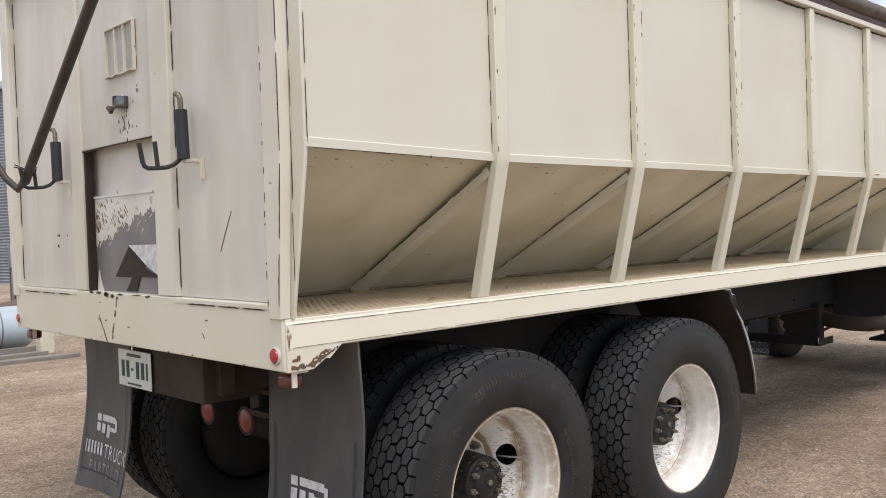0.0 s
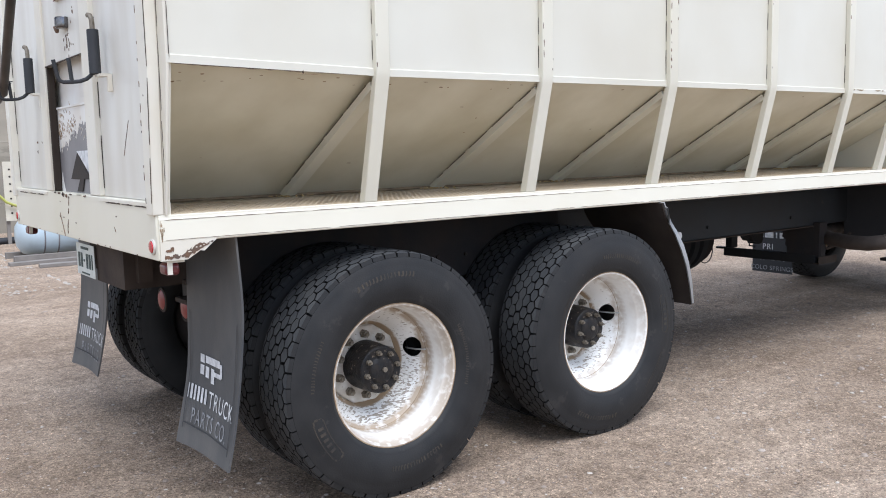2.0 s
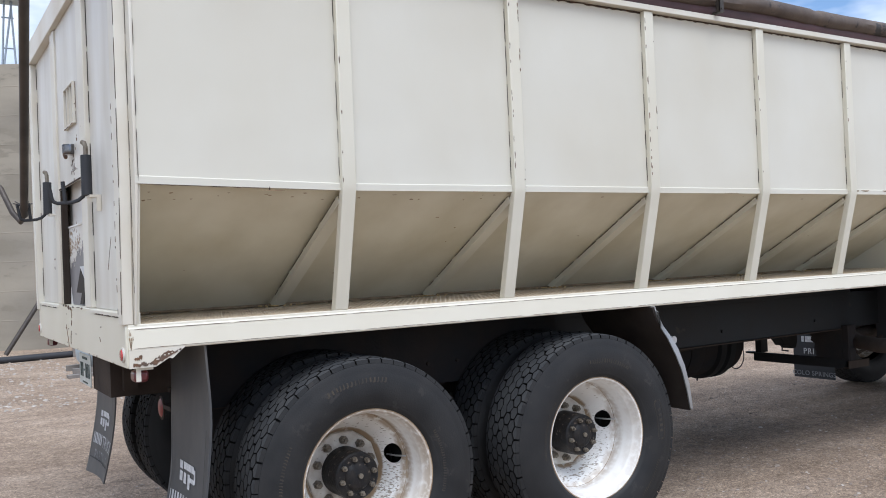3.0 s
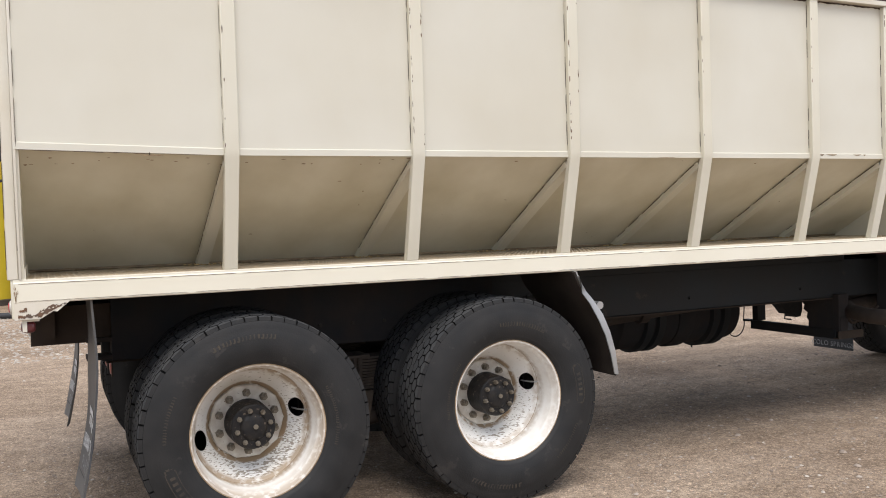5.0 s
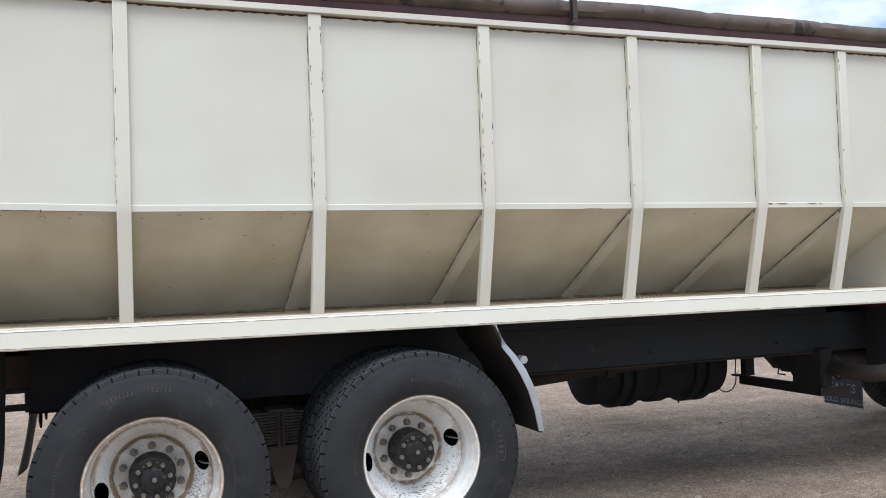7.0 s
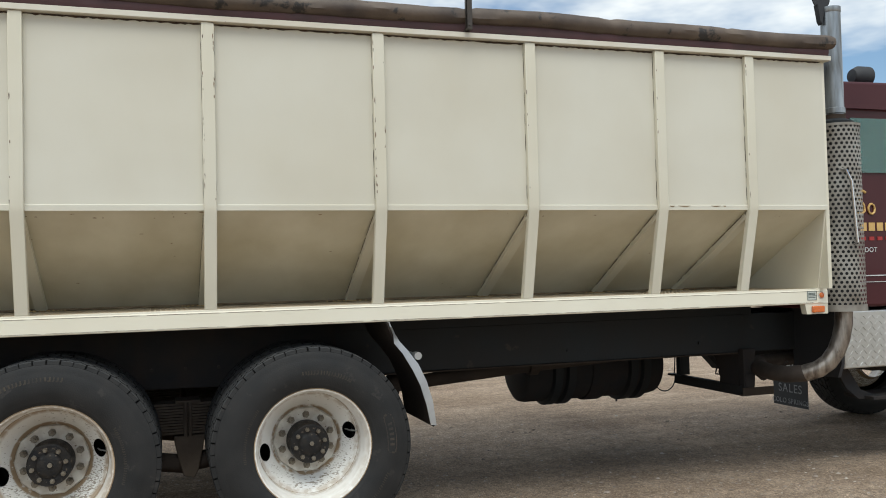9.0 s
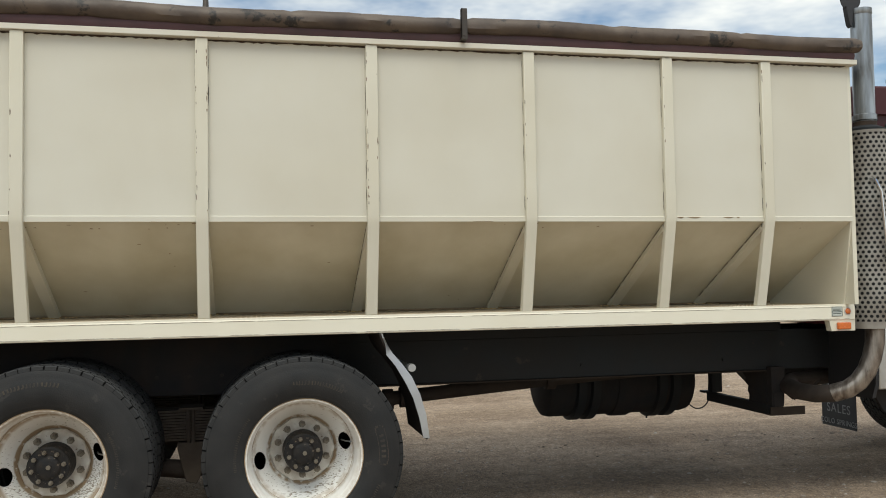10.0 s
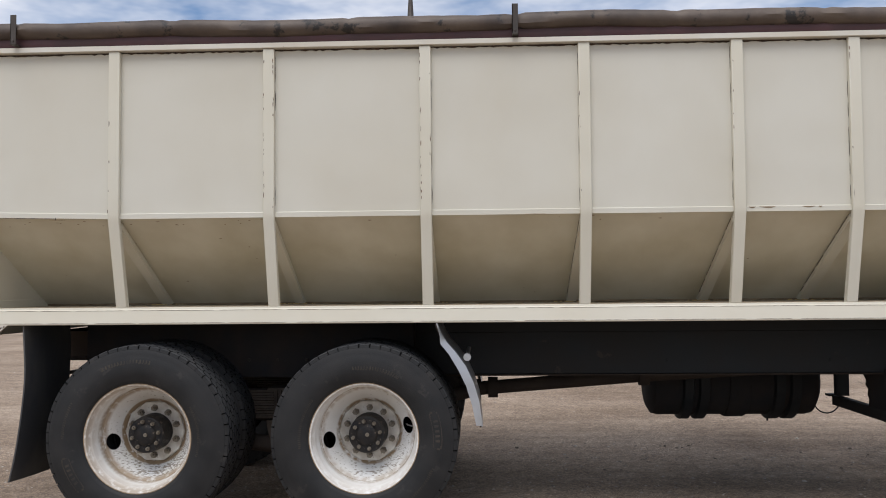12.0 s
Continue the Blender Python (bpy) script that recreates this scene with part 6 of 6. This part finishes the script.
# sign writing on the door as plain strokes
bm = bm_new()
pts = [(6.475, 0.314, 1.935), (6.445, 0.314, 1.95), (6.412, 0.314, 1.925), (6.418, 0.314, 1.885), (6.455, 0.314, 1.845), (6.462, 0.314, 1.80), (6.43, 0.314, 1.775), (6.395, 0.314, 1.79)]
tube(bm, pts, 0.010, 6)
part("door_emblem", bm, M["gold"], cab, "gold painted door script")
bm = bm_new()
tube(bm, [(6.525 + 0.030 * math.cos(a), 0.314, 1.815 + 0.038 * math.sin(a)) for a in (k * 0.698 for k in range(10))], 0.008, 6)
part("door_emblem", bm, M["gold"], cab)
for k in range(5):
    for z0, z1, mat, w in ((1.655, 1.715, M["gold"], 0.055), (1.585, 1.612, M["red_paint"], 0.045)):
        bm = bm_new()
        box(bm, 6.42 + 0.075 * k, 6.42 + 0.075 * k + w, 0.315, 0.3195, z0, z1)
        part("door_bar", bm, mat, cab, smooth=False)
lettering("letter", "DOT", 0.05, M["white"], cab, pose(6.51, 0.317, 1.50, 90, 0, 0))
bm = bm_new()
lathe(bm, [(0.001, -0.06), (0.05, -0.05), (0.075, 0.0), (0.075, 0.10)], (6.62, 0.5, 2.84), "x", 24)
box(bm, 6.60, 6.68, 0.47, 0.53, 2.75, 2.79)
part("roof_lamp", bm, M["black"], cab, "dark roof clearance lamp")
# diamond-plate tool box and step
bm = bm_new()
box(bm, 6.24, 7.2, 0.33, 0.78, 0.66, 1.075)
tool = part("tool_box", bm, M["diamond"], truck, "bright diamond-plate tool box", bevel=0.01)
bm = bm_new()
for i in range(22):
    for j in range(9):
        cx, cz = 6.265 + 0.042 * i + (0.021 if j % 2 else 0), 0.69 + 0.042 * j
        d = 0.012 if (i + j) % 2 else -0.012
        prism(bm, [(cx - 0.012, cz - d), (cx, cz - d * 0.1 + 0.004), (cx + 0.012, cz + d), (cx, cz - d * 0.1 - 0.004)], "y", 0.3275, 0.3305)
part("tread_pattern", bm, M["diamond"], tool, smooth=False)["kind"] = "stuff"
bm = bm_new()
prism(bm, [(6.24, 0.70), (6.35, 0.69), (6.49, 0.485), (6.60, 0.445), (6.60, 0.405), (6.47, 0.415), (6.36, 0.50)], "y", 0.45, 0.47)
step = part("step_arm", bm, M["oily"], truck, "black steel step bracket", bevel=0.002)
bm = bm_new()
box(bm, 6.52, 7.25, 0.36, 0.45, 0.415, 0.44)
box(bm, 6.52, 7.25, 0.47, 0.66, 0.415, 0.44)
part("step_tread", bm, M["oily"], step, bevel=0.003)
bm = bm_new()
prism(bm, [(7.10, 0.70), (7.22, 0.70), (7.24, 0.44), (7.14, 0.44)], "y", 0.45, 0.47)
part("step_arm", bm, M["oily"], step)
# unseen aprons, fenders, radiator and bumper, added to block light at the front
for y in (0.62, 1.86):
    bm = bm_new()
    prism(bm, [(7.35, 1.12), (7.40, 0.62), (7.62, 0.55), (8.7, 0.55), (9.2, 0.60), (9.2, 1.12)], "y", y, y + 0.012)
    part("apron_blocker", bm, M["oily"], truck)
for y0, y1 in ((0.02, 0.318), (2.182, 2.48)):
    bm = bm_new()
    arch = [(8.16 - 0.70 * math.cos(a), 0.50 + 0.68 * math.sin(a)) for a in (0.15 + 0.142 * k for k in range(21))]
    prism(bm, arch + [(8.16 + (x - 8.16) * 0.975, 0.50 + (z - 0.50) * 0.975) for x, z in arch[::-1]], "y", y0, y1)
    part("fender_blocker", bm, M["maroon_paint"], cab)
bm = bm_new()
box(bm, 8.75, 8.95, 0.75, 1.75, 0.50, 1.60)
part("radiator_blocker", bm, M["oily"], truck)
bm = bm_new()
prism(bm, [(9.40, 0.36), (9.50, 0.38), (9.52, 0.55), (9.50, 0.72), (9.40, 0.74)], "y", 0.08, 2.42)
part("bumper_blocker", bm, M["chrome"], truck, "plain steel front bumper, added unseen to block light")
# added black sheet that covers the tool box's bright rear face
bm = bm_new()
prism(bm, [(0.30, 1.09), (0.82, 1.09), (0.82, 0.58), (0.36, 0.60), (0.32, 0.70), (0.305, 0.9)], "x", 6.205, 6.232)
part("black_cover_sheet", bm, M["black"], truck, "black sheet over the tool box's rear face")

# ---------------------------------------------------------------- background
# concrete silo
bm = bm_new()
lathe(bm, [(1.95, GROUND), (1.95, 6.0), (1.87, 6.02), (1.87, 5.9), (0.01, 5.9)], (2.2, 18.6, 0), "z", 72)
silo = part("silo", bm, M["concrete"])
tagged(silo, "weathered round concrete silo with horizontal stain bands", "silo")
z = 0.55
while z < 5.9:
    bm = bm_new()
    lathe(bm, [(1.945, z), (1.952, z + 0.01), (1.952, z + 0.03), (1.945, z + 0.04)], (2.2, 18.6, 0), "z", 72)
    part("form_band", bm, M["concrete"], silo)
    z += 0.62
# corrugated bin
bm = bm_new()
prof = []
z = GROUND
while z < 7.6:
    prof += [(4.0, z), (3.965, z + 0.06)]
    z += 0.12
lathe(bm, prof, (13.4, 36.0, 0), "z", 72)
gb_ob = part("grain_bin", bm, M["bin"])
tagged(gb_ob, "blue-grey corrugated steel grain bin", "grain bin")
bm = bm_new()
lathe(bm, [(4.2, 7.55), (4.2, 7.62), (0.5, 9.6), (0.01, 9.65)], (13.4, 36.0, 0), "z", 48)
part("roof", bm, M["bin"], gb_ob)
# brown door post, utility box on slats
bm = bm_new()
box(bm, 4.30, 4.55, 18.4, 18.6, GROUND, 2.1)
tagged(part("timber_post", bm, M["wood"], bevel=0.01), "short dark brown timber post by the silo", "post")
bm = bm_new()
box(bm, 4.75, 5.15, 17.9, 18.1, 1.0, 1.5)
ub = part("utility_box", bm, M["tank"], bevel=0.01)
tagged(ub, "pale blue metal utility box on grey slats", "utility box")
for k in range(5):
    bm = bm_new()
    box(bm, 4.76 + 0.08 * k, 4.81 + 0.08 * k, 17.95, 18.05, GROUND, 1.0)
    part("slat", bm, M["board"], ub)
# boards and pipe lying on the dirt
for x0, x1, y, w, turn in ((1.3, 2.9, 10.45, 0.14, 2), (1.6, 3.1, 10.1, 0.16, -4)):
    bm = bm_new()
    box(bm, x0, x1, -w / 2, w / 2, 0, 0.05)
    ob = part("loose_board", bm, M["board"], bevel=0.005)
    ob.matrix_basis = pose(0, y, GROUND, 0, 0, turn)
    tagged(ob, "grey weathered loose board lying on the dirt", "board", "boards by the tank")
bm = bm_new()
tube(bm, [(-1.5, 14.2, 0.0), (0.8, 14.0, 0.0), (3.2, 14.3, 0.0)], 0.06, 12)
tagged(part("black_pipe", bm, M["black"]), "black plastic pipe lying on the ground", "pipe")
bm = bm_new()
tube(bm, [(0.9, 15.2, 0.0), (1.5, 15.4, 0.9), (1.62, 15.45, 1.1)], 0.045, 10)
tagged(part("leaning_auger_tube", bm, M["pole"]), "dark tube leaning by the silo", "tube")
# propane tank on skids
bm = bm_new()
lathe(bm, [(0.01, -0.72), (0.17, -0.70), (0.27, -0.63), (0.31, -0.53), (0.31, 0.53), (0.27, 0.63), (0.17, 0.70), (0.01, 0.72)], (2.27, 11.3, 0.30), "x", 40)
pt = part("propane_tank", bm, M["tank"])
tagged(pt, "pale blue steel tank lying on timber skids", "tank")
for x in (1.90, 2.10, 2.45):
    bm = bm_new()
    lathe(bm, [(0.309, x), (0.314, x + 0.004), (0.314, x + 0.02), (0.309, x + 0.024)], (0, 11.3, 0.30), "x", 40)
    part("weld_band", bm, M["bare"], pt)
bm = bm_new()
lathe(bm, [(0.10, 0.58), (0.10, 0.70), (0.07, 0.73), (0.01, 0.735)], (1.72, 11.3, 0), "z", 18)
part("valve_cap", bm, M["dull_red"], pt)
for y in (10.95, 11.6):
    bm = bm_new()
    box(bm, 1.45, 2.95, y - 0.06, y + 0.06, GROUND, 0.03)
    part("skid", bm, M["board"], pt)
bm = bm_new()
box(bm, 2.80, 3.0, 10.5, 10.7, GROUND, 0.285)
tagged(part("concrete_block", bm, M["block"], bevel=0.015), "pale cast concrete block on the dirt", "concrete block")
# low bank of brown earth behind the tank
bm = bm_new()
rows = []
for i in range(15):
    row = []
    for j in range(7):
        x, y = 2.4 + 0.2 * i, 14.2 + 0.25 * j
        h = 0.55 * math.sin(math.pi * j / 6) * min(1, i / 3, (14 - i) / 3)
        row.append(bm.verts.new((x, y, GROUND - 0.02 + h * (1 + 0.35 * noise.noise((x * 2.3, y * 2.3, 0))))))
    rows.append(row)
for a, b in zip(rows, rows[1:]):
    for j in range(6):
        bm.faces.new((a[j], a[j + 1], b[j + 1], b[j]))
tagged(part("earth_bank", bm, M["wood"]), "low bank of bare brown earth", "earth bank", kind="structure")
# tall yellow tank, ladder and dark riser past the tail
bm = bm_new()
lathe(bm, [(0.75, GROUND), (0.75, 6.8), (0.70, 6.95), (0.4, 7.1), (0.01, 7.15)], (-1.16, 18.4, 0), "z", 40)
yt = part("upright_tank", bm, M["yellow"])
tagged(yt, "tall yellow painted upright steel tank", "tank")
bm = bm_new()
lathe(bm, [(0.752, GROUND), (0.80, GROUND), (0.80, GROUND + 0.12), (0.752, GROUND + 0.14)], (-1.16, 18.4, 0), "z", 40)
part("base_ring", bm, M["pole"], yt)
bm = bm_new()
lathe(bm, [(0.14, GROUND), (0.14, 6.9), (0.10, 7.0), (0.01, 7.02)], (-0.18, 18.7, 0), "z", 20)
tagged(part("vent_pipe", bm, M["pole"]), "tall dark steel riser pipe standing by the silo", "pipe")
# pale rubble and chaff strewn before the silo
rng = random.Random(41)
verts, faces = [], []
for _ in range(1300):
    x, y = min(rng.gauss(-0.2, 0.9), 1.5), rng.uniform(7.5, 15.5)
    s, b, a0 = rng.uniform(0.008, 0.034), len(verts), rng.uniform(0, 6.3)
    h = s * rng.uniform(0.2, 0.6)
    for lift, k in ((0.0, 1.0), (h, 0.6)):
        for q in range(5):
            a = a0 + q * 1.2566
            verts.append((x + s * k * rng.uniform(0.7, 1.2) * math.cos(a), y + s * k * rng.uniform(0.5, 1.0) * math.sin(a), GROUND + 0.001 + lift))
    faces += [(b + q, b + (q + 1) % 5, b + 5 + (q + 1) % 5, b + 5 + q) for q in range(5)]
    faces.append(tuple(b + 5 + q for q in range(5)))
me = bpy.data.meshes.new("rubble")
me.from_pydata(verts, [], faces)
me.materials.append(M["rubble"])
tagged(new("rubble", me), "pale concrete rubble strewn over the dirt yard", "rubble", kind="stuff")
# light steel legs standing on the silo
bm = bm_new()
for x0, x1 in ((1.30, 1.42), (1.62, 1.50), (1.30, 1.62)):
    tube(bm, [(x0, 18.4, 5.9), (x1, 18.4, 8.3)], 0.022, 6)
for z in (6.7, 7.4):
    tube(bm, [(1.33, 18.4, z), (1.58, 18.4, z)], 0.016, 6)
legs = part("leg_tower", bm, M["bin"])
tagged(legs, "thin grey steel leg tower above the silo", "tower")
bm = bm_new()
prism(bm, [(0.9, 7.78), (1.85, 7.78), (1.75, 8.1), (1.0, 8.1)], "y", 18.1, 18.7)
part("hopper", bm, M["tank"], legs)
# dark finial of a distant roof
bm = bm_new()
lathe(bm, [(0.16, 0.0), (0.16, 11.9), (0.26, 12.0), (0.15, 12.25), (0.09, 13.2), (0.02, 13.6), (0.01, 13.65)], (0.27, 30.0, GROUND), "z", 14)
tagged(part("vent_mast", bm, M["pole"]), "dark slender mast far behind the truck", "mast")
# pale perforated panel with a yellow-green hose hung on it
bm = bm_new()
box(bm, 1.92, 2.80, 14.0, 14.04, 0.36, 1.42)
pp = part("perforated_panel", bm, M["block"])
tagged(pp, "pale perforated sheet panel standing before the silo", "panel")
for x in (2.02, 2.12, 2.55, 2.65):
    for k in range(7):
        bm = bm_new()
        lathe(bm, [(0.001, -0.003), (0.018, -0.003), (0.018, 0.003)], (x, 13.999, 0.50 + 0.13 * k), "y", 10)
        part("punched_hole", bm, M["gap"], pp)
for x in (1.96, 2.74):
    bm = bm_new()
    box(bm, x - 0.03, x + 0.03, 14.05, 14.11, GROUND, 1.42)
    part("post", bm, M["board"], pp)
bm = bm_new()
tube(bm, [(1.60, 13.95, 1.05), (1.75, 13.93, 0.90), (1.93, 13.93, 0.70), (2.07, 13.93, 0.635), (2.28, 13.93, 0.61), (2.50, 13.93, 0.655), (2.63, 13.93, 0.76), (2.70, 13.93, 0.98), (2.68, 13.93, 1.17), (2.57, 13.95, 1.27)], 0.024, 10)
tagged(part("hose", bm, M["hose"]), "faded yellow-green hose hung over the panel", "hose")
